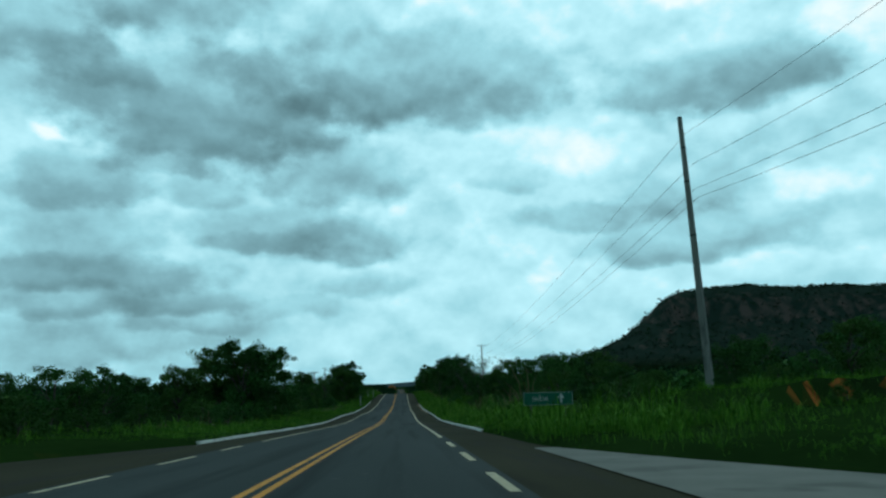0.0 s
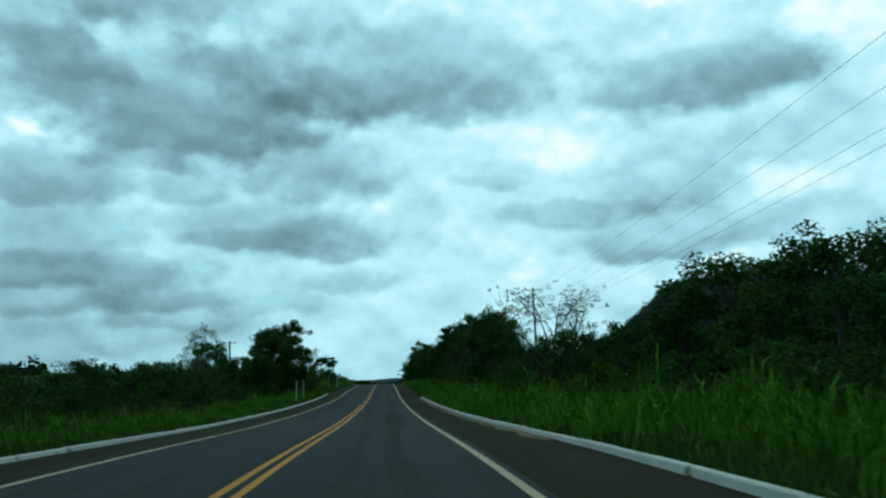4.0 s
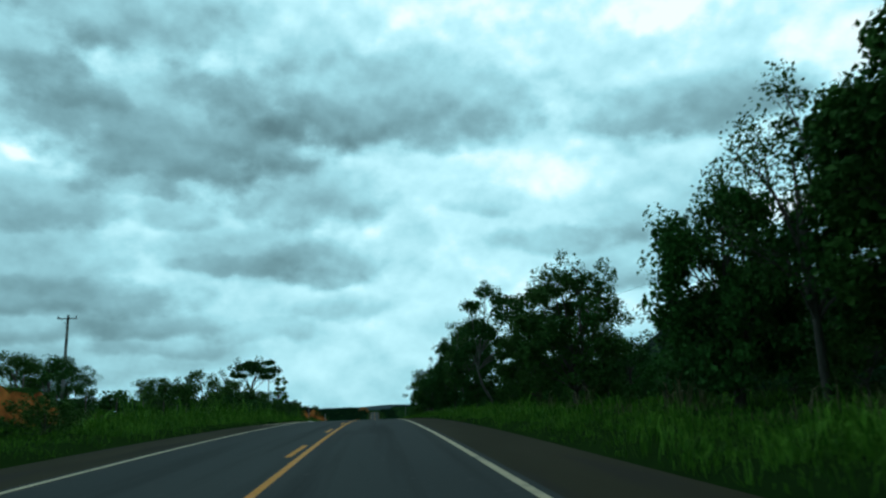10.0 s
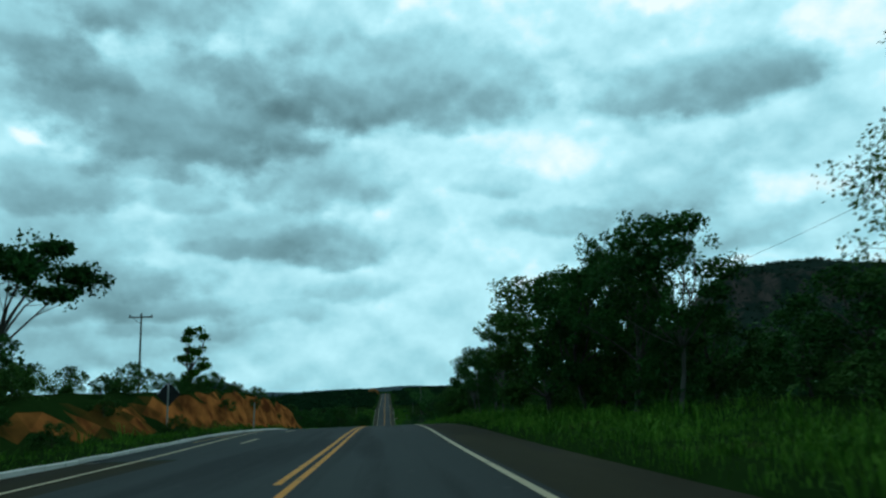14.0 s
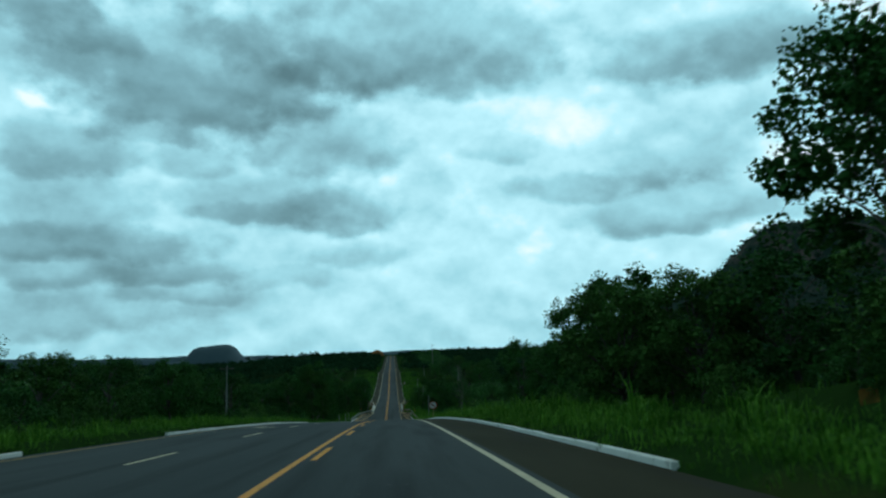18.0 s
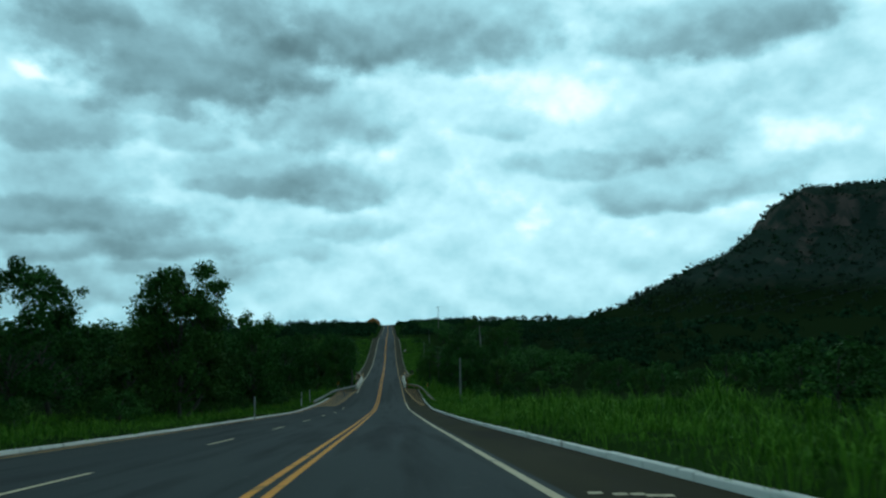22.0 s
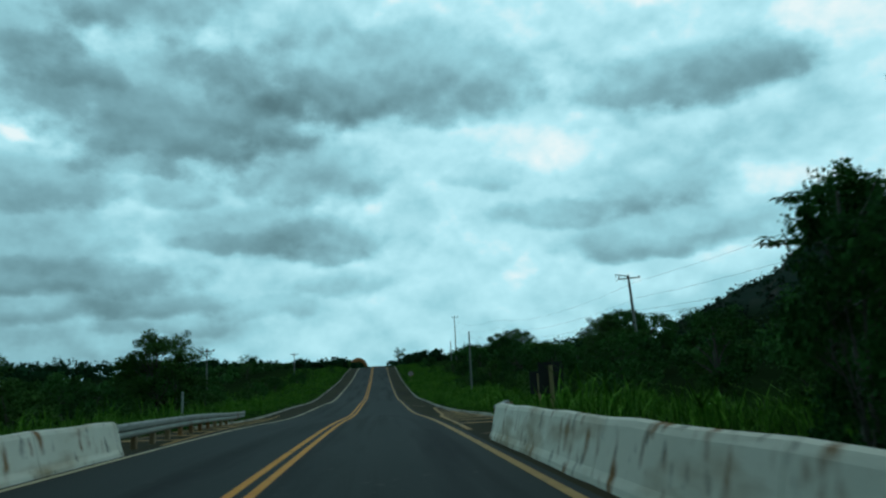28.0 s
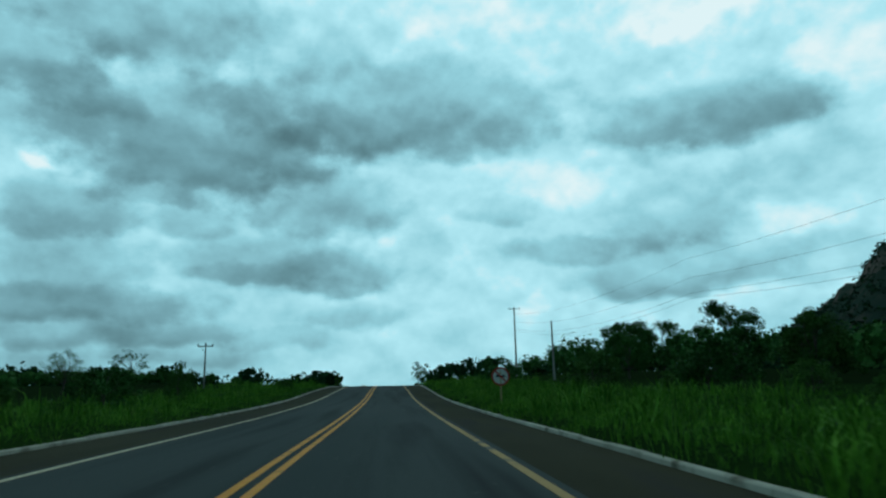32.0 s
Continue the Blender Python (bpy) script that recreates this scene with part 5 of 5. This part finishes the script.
plant("broad", 11.8, 416.9, 6.3, 3.0)
plant("broad", 14.4, 424.8, 8.2, 3.0)
plant("broad", 13.5, 428.5, 7.9, 1.6)
plant("broad", 14, 413.3, 6.2, 2.6)
plant("acacia", -19, 341.2, 11.0, 4.1, 0)
plant("open", -20, 321.5, 7.6, 1.6)
plant("column", -19, 382.2, 11.5, 2.0)
plant("broad", -19.5, 392.0, 7.4, 2.2)
plant("bush", -11.5, 308, 3.8, 1.8)
plant("bush", -9.5, 288, 2.2, 1.6)
plant("bush", -10.0, 272, 2.4, 1.8)
plant("bush", -8.8, 240, 1.7, 1.3)
plant("broad", -34, 262, 6.4, 4.6)
for bx, by, bh in ((-29, 250, 6.8), (-33, 275, 7.8), (-27, 284, 6.6), (-24, 270, 5.6), (-30, 296, 7.0), (-36, 302, 7.8), (-26, 312, 6.2)):
    plant("wood", bx, by, bh, bh * 0.5)
plant("broad", -27, 330, 6.5, 3.5)
for bx, by, bh, br in ((-12.5, 296, 3.4, 2.2), (-14.5, 303, 5.0, 2.6), (-16.5, 311, 5.6, 2.8), (-13.0, 313, 3.6, 2.0), (-17.5, 300, 6.0, 3.0), (-15.5, 330, 5.0, 1.8), (-17, 336, 5.2, 2.2), (-13.5, 360, 4.4, 1.2), (-15, 368, 4.6, 1.6), (-12.5, 392, 4.2, 1.5),
                       (-16, 388, 5.4, 1.8), (-20, 296, 5.0, 2.6), (-24, 308, 5.0, 2.6), (-11.5, 400, 2.6, 1.4), (-14, 398, 3.8, 1.8), (-10.5, 324, 1.6, 1.0), (-9.0, 300, 1.8, 1.4), (-7.8, 306, 1.2, 1.1), (-22, 345, 5.4, 2.2), (-21, 355, 5.0, 2.0)):
    plant("bush", bx, by, bh, br)
for bx, by, bh in ((-9.6, 315, 2.6), (-10.8, 319, 3.0), (-12.0, 322, 3.2), (-8.6, 311, 1.6), (-8.6, 324, 1.0), (-9.6, 331, 1.6), (-8.4, 337, 0.9), (-9.9, 343, 2.2), (-8.6, 349, 0.9), (-9.5, 356, 1.8), (-8.9, 361, 0.9), (-10.2, 368, 2.4), (-9.4, 375, 1.0), (-10.4, 383, 2.2), (-9.6, 390, 1.3), (-14.8, 236, 1.2), (-14.6, 247, 1.0), (-14.9, 258, 1.5), (-14.6, 270, 1.0), (-15.2, 281, 1.4)):
    plant("bush", bx, by, bh, 0.5 + 0.35 * bh)
for k in range(16):
    by = 327 + 4.2 * k
    plant("bush", -12.2 - 1.2 * math.sin(1.9 * k), by, 3.0 + 0.7 * math.sin(2.7 * k) + 0.012 * (by - 327), 1.5)
# --- stretch 3: down to the bridge
plant("broad", 13.2, 449.5, 6.7, 2.3)
plant("broad", 14.2, 441, 5.6, 2.5)
plant("broad", 15.5, 446, 6.2, 2.6)
plant("dead", 8.8, 464.4, 5.8, 1.1)
plant("broad", -14, 439.1, 4.9, 2.6)
plant("broad", -12.8, 491.7, 7.2, 2.1)
plant("broad", -11.5, 509.5, 9.4, 2.6)
plant("tall", -11.8, 510.8, 10.5, 2.6)
plant("broad", -12.5, 542.3, 10.6, 3.4)
plant("broad", -10.5, 587.5, 8.1, 2.4)
plant("tall", -7.9, 593.9, 9.6, 1.7)
plant("broad", -9.8, 592.3, 8.6, 2.0)
plant("broad", -7.8, 604.5, 9.1, 2.1)
plant("palm", -6.3, 602.8, 9.4, 3.0)
plant("broad", 11.5, 576.9, 6.8, 2.2)
plant("umbrella", 9.8, 592.9, 7.0, 2.6)
plant("umbrella", 11.6, 594.4, 5.2, 2.2)
plant("broad", 8.8, 598.3, 6.5, 2.5)
plant("broad", 9.6, 605.7, 4.4, 1.3)
plant("broad", -15.5, 532, 8.4, 3.8)
plant("broad", -16.5, 556, 8.4, 3.4)
plant("broad", -17, 545, 8.0, 3.4)
plant("broad", -15, 584, 9.4, 3.8)
plant("broad", -11.5, 598, 7.0, 3.0)
plant("broad", -14, 574, 8.6, 3.4)
plant("bush", -8.2, 590, 2.6, 2.0)
plant("bush", -7.6, 597, 2.8, 2.0)
plant("bush", -9.5, 583, 2.2, 2.0)
plant("broad", 13.2, 609.5, 5.8, 1.8)
plant("umbrella", 11.0, 608.4, 5.2, 1.9)
plant("bush", 13.0, 604, 3.2, 2.4)
plant("broad", -13, 600, 8.8, 3.6)
plant("palm", 13.6, 588.0, 4.6, 1.6)
plant("broad", 17, 592, 6.4, 3.0)
plant("broad", 20, 601, 7.0, 3.2)
plant("broad", 14.6, 600, 5.6, 2.4)
plant("bush", 12.6, 592, 2.6, 2.0)
plant("bush", 13.2, 597, 3.0, 2.2)
plant("bush", 11.8, 601, 2.6, 1.8)
plant("bush", 8.8, 581, 2.2, 1.8)
plant("broad", 13.5, 577.5, 8.2, 3.2)
plant("broad", 11.8, 571, 5.6, 2.2)
# --- stretch 4: up to the last crest
plant("open", -13.5, 652.2, 6.4, 2.2)
plant("broad", -14, 648.9, 6.2, 3.0)
plant("open", -25, 747.9, 4.2, 2.3)
plant("open", -30, 778.2, 5.0, 2.8)
plant("bush", -12, 734.7, 2.9, 0.9)
plant("bush", -9, 763.0, 1.4, 1.2)
plant("column", -6.8, 810.4, 2.6, 1.7)
plant("slender", 9.2, 859.4, 7.9, 3.3)
plant("bush", 12.5, 758.2, 3.2, 3.4)
plant("broad", 34, 785.3, 6.6, 8.6)
plant("broad", 30, 755.3, 4.6, 5.0)
plant("broad", 38, 712.0, 9.8, 6.7)
plant("broad", 38, 780.6, 8.0, 8.8)
plant("broad", 22.5, 748, 5.0, 5.2)
plant("broad", 23, 720, 4.6, 4.0)
plant("tall", 44.6, 724, 11.2, 5.2)
plant("broad", 42, 715, 10.4, 4.8)
plant("broad", 37.6, 691, 9.6, 4.4)
plant("broad", 37.6, 791, 8.8, 5.4)
plant("broad", 31, 776, 7.6, 4.8)
plant("broad", 27, 738, 6.8, 4.4)
plant("broad", 26, 704, 6.0, 3.6)
plant("broad", 22, 688, 5.2, 3.2)
plant("broad", 20, 671, 4.6, 2.8)
plant("broad", 26, 664, 6.0, 3.4)
plant("bush", 17.5, 700, 3.4, 2.8)
plant("bush", 16.5, 682, 3.0, 2.6)
plant("bush", 16, 716, 3.2, 2.8)
plant("bush", 15.5, 734, 3.2, 2.8)

# --- woods behind the verges
SET = list(PLACED)


def wood_height(x, y):
    if x > 0:
        return np.interp(y, [-20, 40, 110, 150, 175, 185, 212, 230, 350, 375, 440, 470, 560, 640, 700, 900], [3.4, 3.6, 4.4, 5.4, 4.6, 3.6, 3.6, 7.4, 6.6, 4.8, 4.6, 3.6, 4.2, 4.6, 4.6, 5.4])
    return np.interp(y, [-20, 60, 110, 150, 190, 210, 225, 330, 350, 400, 430, 560, 640, 700, 800], [3.6, 3.8, 3.0, 3.4, 4.4, 4.6, 2.6, 3.0, 2.6, 2.6, 4.8, 8.0, 3.9, 2.6, 2.2])


for side in (1, -1):
    for y in np.arange(30, 700, 6.4):
        x = side * (18 + RNG.uniform(-2.2, 2.2) + (2 if side < 0 else 0))
        yy = y + RNG.uniform(-2.2, 2.2)
        if side > 0 and 466 < yy < 575:
            x += 14
        h = wood_height(x, yy) * RNG.uniform(0.8, 1.25)
        if side > 0 and 212 < yy < 440:
            x, h = x + 2.0, h * 0.85
        if (side < 0 and 222 < yy < 400) or any((x - px) ** 2 + (yy - py) ** 2 < (0.45 * pr) ** 2 for px, py, pr in SET):
            continue
        plant("wood", x, yy, h, h * RNG.uniform(0.48, 0.66))
# --- undergrowth along the edge of the woods
for side in (1, -1):
    for y in np.arange(20, 720, 5.6):
        x = side * (13.4 + RNG.uniform(-1.6, 2.6))
        yy = y + RNG.uniform(-1.8, 1.8)
        if (side > 0 and yy < 34) or (side < 0 and (222 < yy < 302 or 316 < yy < 405)):
            continue
        if side > 0 and 372 < yy < 414:
            x += 5
        if side > 0 and 470 < yy < 575:
            x += RNG.uniform(0, 14)
        plant("bush", x, yy, RNG.uniform(1.4, 3.0) * (1.3 if side > 0 and 150 < yy < 440 else 0.85), RNG.uniform(1.4, 2.4))


# ---------------------------------------------------------------- distant woods
def crowns(name, x, y, h, r, per, leaf, mat, label):
    # rounded crowns of many leaf clumps, joined
    z = land_z(x, y)
    n, lobes = len(x), 8
    size = np.stack([r, r, h * 0.52], 1)
    # every crown is a heap of smaller rounded lobes
    off = RNG.normal(0, 1, (n, lobes, 3))
    off /= np.linalg.norm(off, axis=2)[:, :, None]
    off[:, :, 2] = np.abs(off[:, :, 2]) * 0.9 - 0.25
    hub = np.stack([x, y, z + h * 0.42], 1)[:, None, :] + off * size[:, None, :] * RNG.uniform(0.35, 0.68, (n, lobes, 1))
    which = RNG.integers(0, lobes, (n, per))
    cc = np.take_along_axis(hub, which[:, :, None], 1).reshape(-1, 3)
    d = RNG.normal(0, 1, (len(cc), 3))
    d /= np.linalg.norm(d, axis=1)[:, None]
    p = cc + d * np.repeat(size, per, 0) * 0.44 * RNG.uniform(0.45, 1.0, (len(cc), 1))
    p[:, 2] = np.maximum(p[:, 2], np.repeat(z, per) + 0.1)
    a = np.cross(d, RNG.normal(0, 1, d.shape))
    a /= np.linalg.norm(a, axis=1)[:, None]
    b = np.cross(a, d + RNG.normal(0, 0.35, d.shape))
    s = RNG.uniform(0.55, 1.25, (len(cc), 1)) * leaf
    v = np.stack([p - a * s, p + b * s * 0.8, p + a * s, p - b * s * 0.8], 1).reshape(-1, 3)
    i = np.arange(len(cc)) * 4
    ob = mesh_object(name, v, np.stack([i, i + 1, i + 2, i + 3], 1), mat)
    return tagged(ob, label, "woods", kind="stuff")


def near_woods():
    n = 1900
    side = np.where(RNG.uniform(0, 1, n) < 0.5, -1, 1)
    x = side * (22 + 26 * RNG.uniform(0, 1, n) ** 0.8)
    y = RNG.uniform(10, 1180, n)
    h = np.where(x > 0, wood_height(1, y), wood_height(-1, y)) * RNG.uniform(0.75, 1.3, n)
    keep = ~((x > 0) & (y > 462) & (y < 575) & (x < 36)) & ~((x < 0) & (y > 222) & (y < 400) & (x > -21)) & ~((x > 0) & (x < 30) & (y < 38))
    x, y, h = x[keep], y[keep], h[keep]
    r = h * RNG.uniform(0.42, 0.62, len(h))
    crowns("woods", x, y, h * 0.9, r * 0.74, 84, 0.28, LEAF, "dense dark green woodland behind the verges")
    crowns("woods", x, y, h, r, 140, 0.155, LEAF, "outer leaves of the woodland behind the verges")


def far_woods():
    n = 5200
    x = RNG.uniform(-1, 1, n)
    x = np.sign(x) * (44 + 1000 * np.abs(x) ** 1.7)
    y = RNG.uniform(-60, 2300, n)
    keep = ~((np.abs(x) < 60) & (y < 0)) & ~((np.abs(x) < 115) & (y < 1150))
    x, y = x[keep], y[keep]
    n = len(x)
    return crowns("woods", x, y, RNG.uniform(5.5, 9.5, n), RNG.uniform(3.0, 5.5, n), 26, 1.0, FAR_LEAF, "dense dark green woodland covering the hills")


near_woods()
far_woods()
mx = RNG.choice([-1, 1], 1700) * RNG.uniform(46, 118, 1700)
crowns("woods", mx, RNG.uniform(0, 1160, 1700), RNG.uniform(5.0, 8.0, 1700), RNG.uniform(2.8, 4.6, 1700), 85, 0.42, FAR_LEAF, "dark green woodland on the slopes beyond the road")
# woods closing the view at the far end of the road
n = 900
fx = RNG.choice([-1, 1], n) * RNG.uniform(8.5, 60, n)
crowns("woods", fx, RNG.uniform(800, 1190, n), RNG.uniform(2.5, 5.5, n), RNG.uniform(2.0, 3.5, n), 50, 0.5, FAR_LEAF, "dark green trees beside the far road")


def scrub_on_hill():
    n = 6500
    x, y = RNG.uniform(230, 1250, n), RNG.uniform(1000, 1500, n)
    z = land_z(x, y)
    keep = mesa(x, y) > 6
    x, y, z = x[keep], y[keep], z[keep]
    per = 5
    c = np.repeat(np.stack([x, y, z + 1.2], 1), per, 0)
    p = c + RNG.normal(0, 1, c.shape) * np.array([1.8, 1.8, 1.3])
    a = RNG.normal(0, 1, c.shape)
    a /= np.linalg.norm(a, axis=1)[:, None]
    b = np.cross(a, RNG.normal(0, 1, c.shape))
    b /= np.linalg.norm(b, axis=1)[:, None]
    s = RNG.uniform(0.9, 2.0, (len(c), 1))
    v = np.stack([p - a * s, p + b * s * 0.8, p + a * s, p - b * s * 0.8], 1).reshape(-1, 3)
    i = np.arange(len(c)) * 4
    ob = mesh_object("scrub", v, np.stack([i, i + 1, i + 2, i + 3], 1), HILL_SCRUB)
    return tagged(ob, "dark scrub growing on the rocky hillside", "scrub", kind="stuff")


scrub_on_hill()


def far_mesa():
    # flat-topped hill on the horizon, its pale blue haze put into the rock colour
    u = np.linspace(-1, 1, 41)
    w = np.linspace(-1, 1, 9)
    v, f = [], []
    for j in w:
        for i in u:
            top = np.interp(abs(i), [0, 0.16, 0.24, 0.34, 0.62, 1.0], [1.0, 0.97, 0.86, 0.55, 0.3, 0.0]) * (1 - abs(j) ** 3)
            v.append((-845 + 285 * i + 20 * math.sin(7 * i), 4050 + 160 * j, -25 + 98 * top + 4 * math.sin(11 * i + 3 * j)))
    for a in range(8):
        for b in range(40):
            k = a * 41 + b
            f.append((k, k + 1, k + 42, k + 41))
    m = material("far rock with painted haze", (0.060, 0.098, 0.116), (0.090, 0.134, 0.152), 0.01, 1.0, 0)
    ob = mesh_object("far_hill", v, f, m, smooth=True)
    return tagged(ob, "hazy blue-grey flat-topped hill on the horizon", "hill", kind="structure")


far_mesa()


def far_ridge():
    # low range behind the valley, blue-grey from haze painted into its colour
    us = np.linspace(-3300, 700, 90)
    v, f = [], []
    for k, x in enumerate(us):
        top = 26 + 7 * math.sin(x * 0.0021) + 5 * math.sin(x * 0.0057 + 1) + 2.5 * math.sin(x * 0.017) - 14 * max(0.0, (x + 500) / 1200)
        v += [(x, 4150, -70), (x, 4230, top * 0.6 - 10), (x, 4330, top)]
    for k in range(len(us) - 1):
        a = 3 * k
        f += [(a, a + 3, a + 4, a + 1), (a + 1, a + 4, a + 5, a + 2)]
    m = material("far woods with painted haze", (0.050, 0.088, 0.105), (0.075, 0.120, 0.135), 0.008, 1.0, 0)
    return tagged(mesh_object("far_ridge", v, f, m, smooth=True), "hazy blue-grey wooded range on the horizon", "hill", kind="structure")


far_ridge()


def soil_cut():
    # red earth cutting with a tree beside the far end of the road
    bm = bmesh.new()
    bmesh.ops.create_icosphere(bm, subdivisions=3, radius=1.0)
    for q in bm.verts:
        q.co = Vector((q.co.x * 6.5, q.co.y * 5, q.co.z * 5.5)) + 0.7 * noise.noise_vector(q.co * 2.1)
    me = bpy.data.meshes.new("earth_mound")
    bm.to_mesh(me)
    bm.free()
    me.materials.append(material("bare red earth", (0.20, 0.070, 0.022), (0.46, 0.19, 0.06), 0.5, 0.95, 0.5, 8))
    ob = new("earth_mound", me)
    ob.matrix_basis = pose(-13.5, 1142, float(road_z(1142)) + 1.0)
    return tagged(ob, "bare orange earth cutting beside the far road", "earth mound")


soil_cut()


# ---------------------------------------------------------------- grass
def grass(name, y0, y1, side, near, far_, per_m2, tall, mat, label, patch=None):
    area = (y1 - y0) * (far_ - near)
    n = int(area * per_m2 * 1.5)
    # three quarters of the blades stand in tufts
    tufts = max(4, n // 26)
    ty, to, th = RNG.uniform(y0, y1, tufts), near + (far_ - near) * RNG.uniform(0, 1, tufts), np.exp(RNG.normal(0, 0.32, tufts))
    pick = RNG.integers(0, tufts, n)
    loose = RNG.uniform(0, 1, n) < 0.25
    oy, oo = RNG.normal(0, 0.26 * (0.5 + tall), n), RNG.normal(0, 0.26 * (0.5 + tall), n)
    y = np.where(loose, RNG.uniform(y0, y1, n), ty[pick] + oy)
    out = np.where(loose, near + (far_ - near) * RNG.uniform(0, 1, n), np.maximum(to[pick] + oo, 0.05))
    thrive = np.where(loose, 0.75, th[pick] * np.exp(-(oy ** 2 + oo ** 2) / (0.5 * (0.5 + tall)) ** 2))
    x = np.where(side > 0, right_edge(y) + out, left_edge(y) - out)
    splay = np.where(loose, RNG.uniform(0, 2 * math.pi, n), np.arctan2(oy, oo if side > 0 else -oo) + RNG.normal(0, 0.7, n))
    if patch is not None:
        keep = patch(x, y)
        x, y, out, thrive, splay = x[keep], y[keep], out[keep], thrive[keep], splay[keep]
        n = len(x)
    z = land_z(x, y) - 0.03
    clumpy = 0.65 + 0.45 * np.sin(x * 1.3 + y * 0.9) * np.sin(y * 1.7 - x * 0.6) + 0.25 * np.sin(y * 0.31 + 1)
    h = tall * RNG.uniform(0.65, 1.25, n) * np.clip(thrive, 0.4, 1.4) * 1.2 * np.clip(clumpy, 0.45, 1.3) * np.interp(out, [0, 0.4, 2.0], [0.75, 0.95, 1.15])
    a = splay
    lean = RNG.uniform(0.2, 0.95, n) * h
    w = RNG.uniform(0.007, 0.014, n) * (0.6 + h)
    dx, dy = np.cos(a), np.sin(a)
    base = np.stack([x, y, z], 1)
    across = np.stack([-dy, dx, 0 * a], 1) * w[:, None]
    # each blade rises, then arches over
    mid = base + np.stack([dx * lean * 0.32, dy * lean * 0.32, h * 0.68], 1)
    tip = base + np.stack([dx * lean, dy * lean, h * RNG.uniform(0.7, 1.08, n)], 1)
    v = np.stack([base - across * 0.7, base + across * 0.7, mid + across, tip, mid - across], 1).reshape(-1, 3)
    i = np.arange(n) * 5
    f = np.concatenate([np.stack([i, i + 1, i + 2], 1), np.stack([i, i + 2, i + 4], 1), np.stack([i + 4, i + 2, i + 3], 1)])
    ob = mesh_object(name, v, f, mat)
    return tagged(ob, label, "grass", kind="stuff")


def not_bank(x, y):
    return ~((x < 0) & (y > 312) & (y < 402) & (x < -8.0))


GR = "tall green grass growing on the roadside verge"
TUFT = "tall arching tufts of roadside grass"
grass("grass", 30, 168, 1, 0.10, 4.5, 42, 0.50, GRASS, GR)
grass("grass", 168, 420, 1, 0.10, 4.5, 42, 0.36, GRASS, GR)
grass("grass", 420, 584, 1, 0.10, 4.5, 40, 0.38, GRASS, GR)
grass("grass", 612, 720, 1, 0.10, 4.5, 40, 0.42, GRASS, GR)
grass("grass", 720, 790, 1, 0.10, 4.5, 12, 0.50, GRASS, GR)
grass("grass", 30, 250, -1, 0.10, 4.5, 27, 0.36, GRASS, GR)
grass("grass", 250, 420, -1, 0.10, 4.5, 27, 0.36, GRASS, GR, not_bank)
grass("grass", 420, 584, -1, 0.10, 4.5, 27, 0.40, GRASS, GR)
grass("grass", 612, 780, -1, 0.10, 4.5, 24, 0.34, GRASS, GR)
grass("grass", 26, 780, 1, 4.0, 9.5, 9, 0.48, GRASS, GR)
grass("grass", 20, 780, -1, 4.0, 12.0, 7, 0.45, GRASS, GR, not_bank)
grass("grass", 2, 36, 1, 0.2, 22, 16, 0.32, GRASS, "tall green grass beside the side road")
grass("tall_grass", 30, 168, 1, 0.6, 6.5, 14, 0.90, GRASS, TUFT)
grass("tall_grass", 168, 420, 1, 1.6, 6.0, 8, 0.54, GRASS, TUFT)
grass("tall_grass", 420, 584, 1, 1.3, 9.0, 12, 0.66, GRASS, TUFT)
grass("tall_grass", 612, 790, 1, 0.9, 8.5, 13, 0.52, GRASS, TUFT)
grass("tall_grass", 628, 790, -1, 1.2, 7.0, 6, 0.70, GRASS, TUFT)
grass("tall_grass", 562, 616, 1, 0.8, 9.0, 16, 1.15, GRASS, "tall lush grass behind the guard rail")
grass("tall_grass", 562, 628, -1, 0.8, 7.0, 10, 0.80, GRASS, "tall lush grass behind the guard rail")
grass("tall_grass", 21, 35, 1, 0.3, 7.0, 30, 0.66, GRASS, "tall grass in front of the green sign")
grass("tall_grass", 252, 304, -1, 0.5, 8.0, 16, 0.95, GRASS, "lush tall grass on the low bank")
DRY = "dry straw-coloured grass stalks among the green verge"
grass("dry_grass", 52, 84, 1, 4.0, 8.5, 2.2, 1.1, DRY_GRASS, DRY)
grass("dry_grass", 40, 300, 1, 3.0, 9.0, 2.4, 0.85, DRY_GRASS, DRY, lambda x, y: np.sin(y * 0.11) + np.sin(y * 0.043 + x) > 0.5)
grass("dry_grass", 40, 320, -1, 3.0, 9.0, 1.8, 0.7, DRY_GRASS, DRY, lambda x, y: np.sin(y * 0.09 + 2) + np.sin(y * 0.037 + x) > 0.6)
grass("dry_grass", 190, 232, 1, 5.0, 13.0, 6, 0.75, DRY_GRASS, "dry brown scrub grass on the slope")
grass("dry_grass", 54, 70, 1, 4.5, 10.5, 22, 1.35, DRY_GRASS, "tall dry reed-like grass with reddish plumes", lambda x, y: np.minimum(np.hypot(x - 12.0, y - 61), np.hypot(x - 12.2, y - 66.5)) < 1.2)
grass("grass", 22, 40, 1, 8.0, 26.0, 16, 0.40, GRASS, "rough green grass on the low earth bank", lambda x, y: (y - 24.5) * 0.84 - (x - 15) * 0.54 > 1.0)
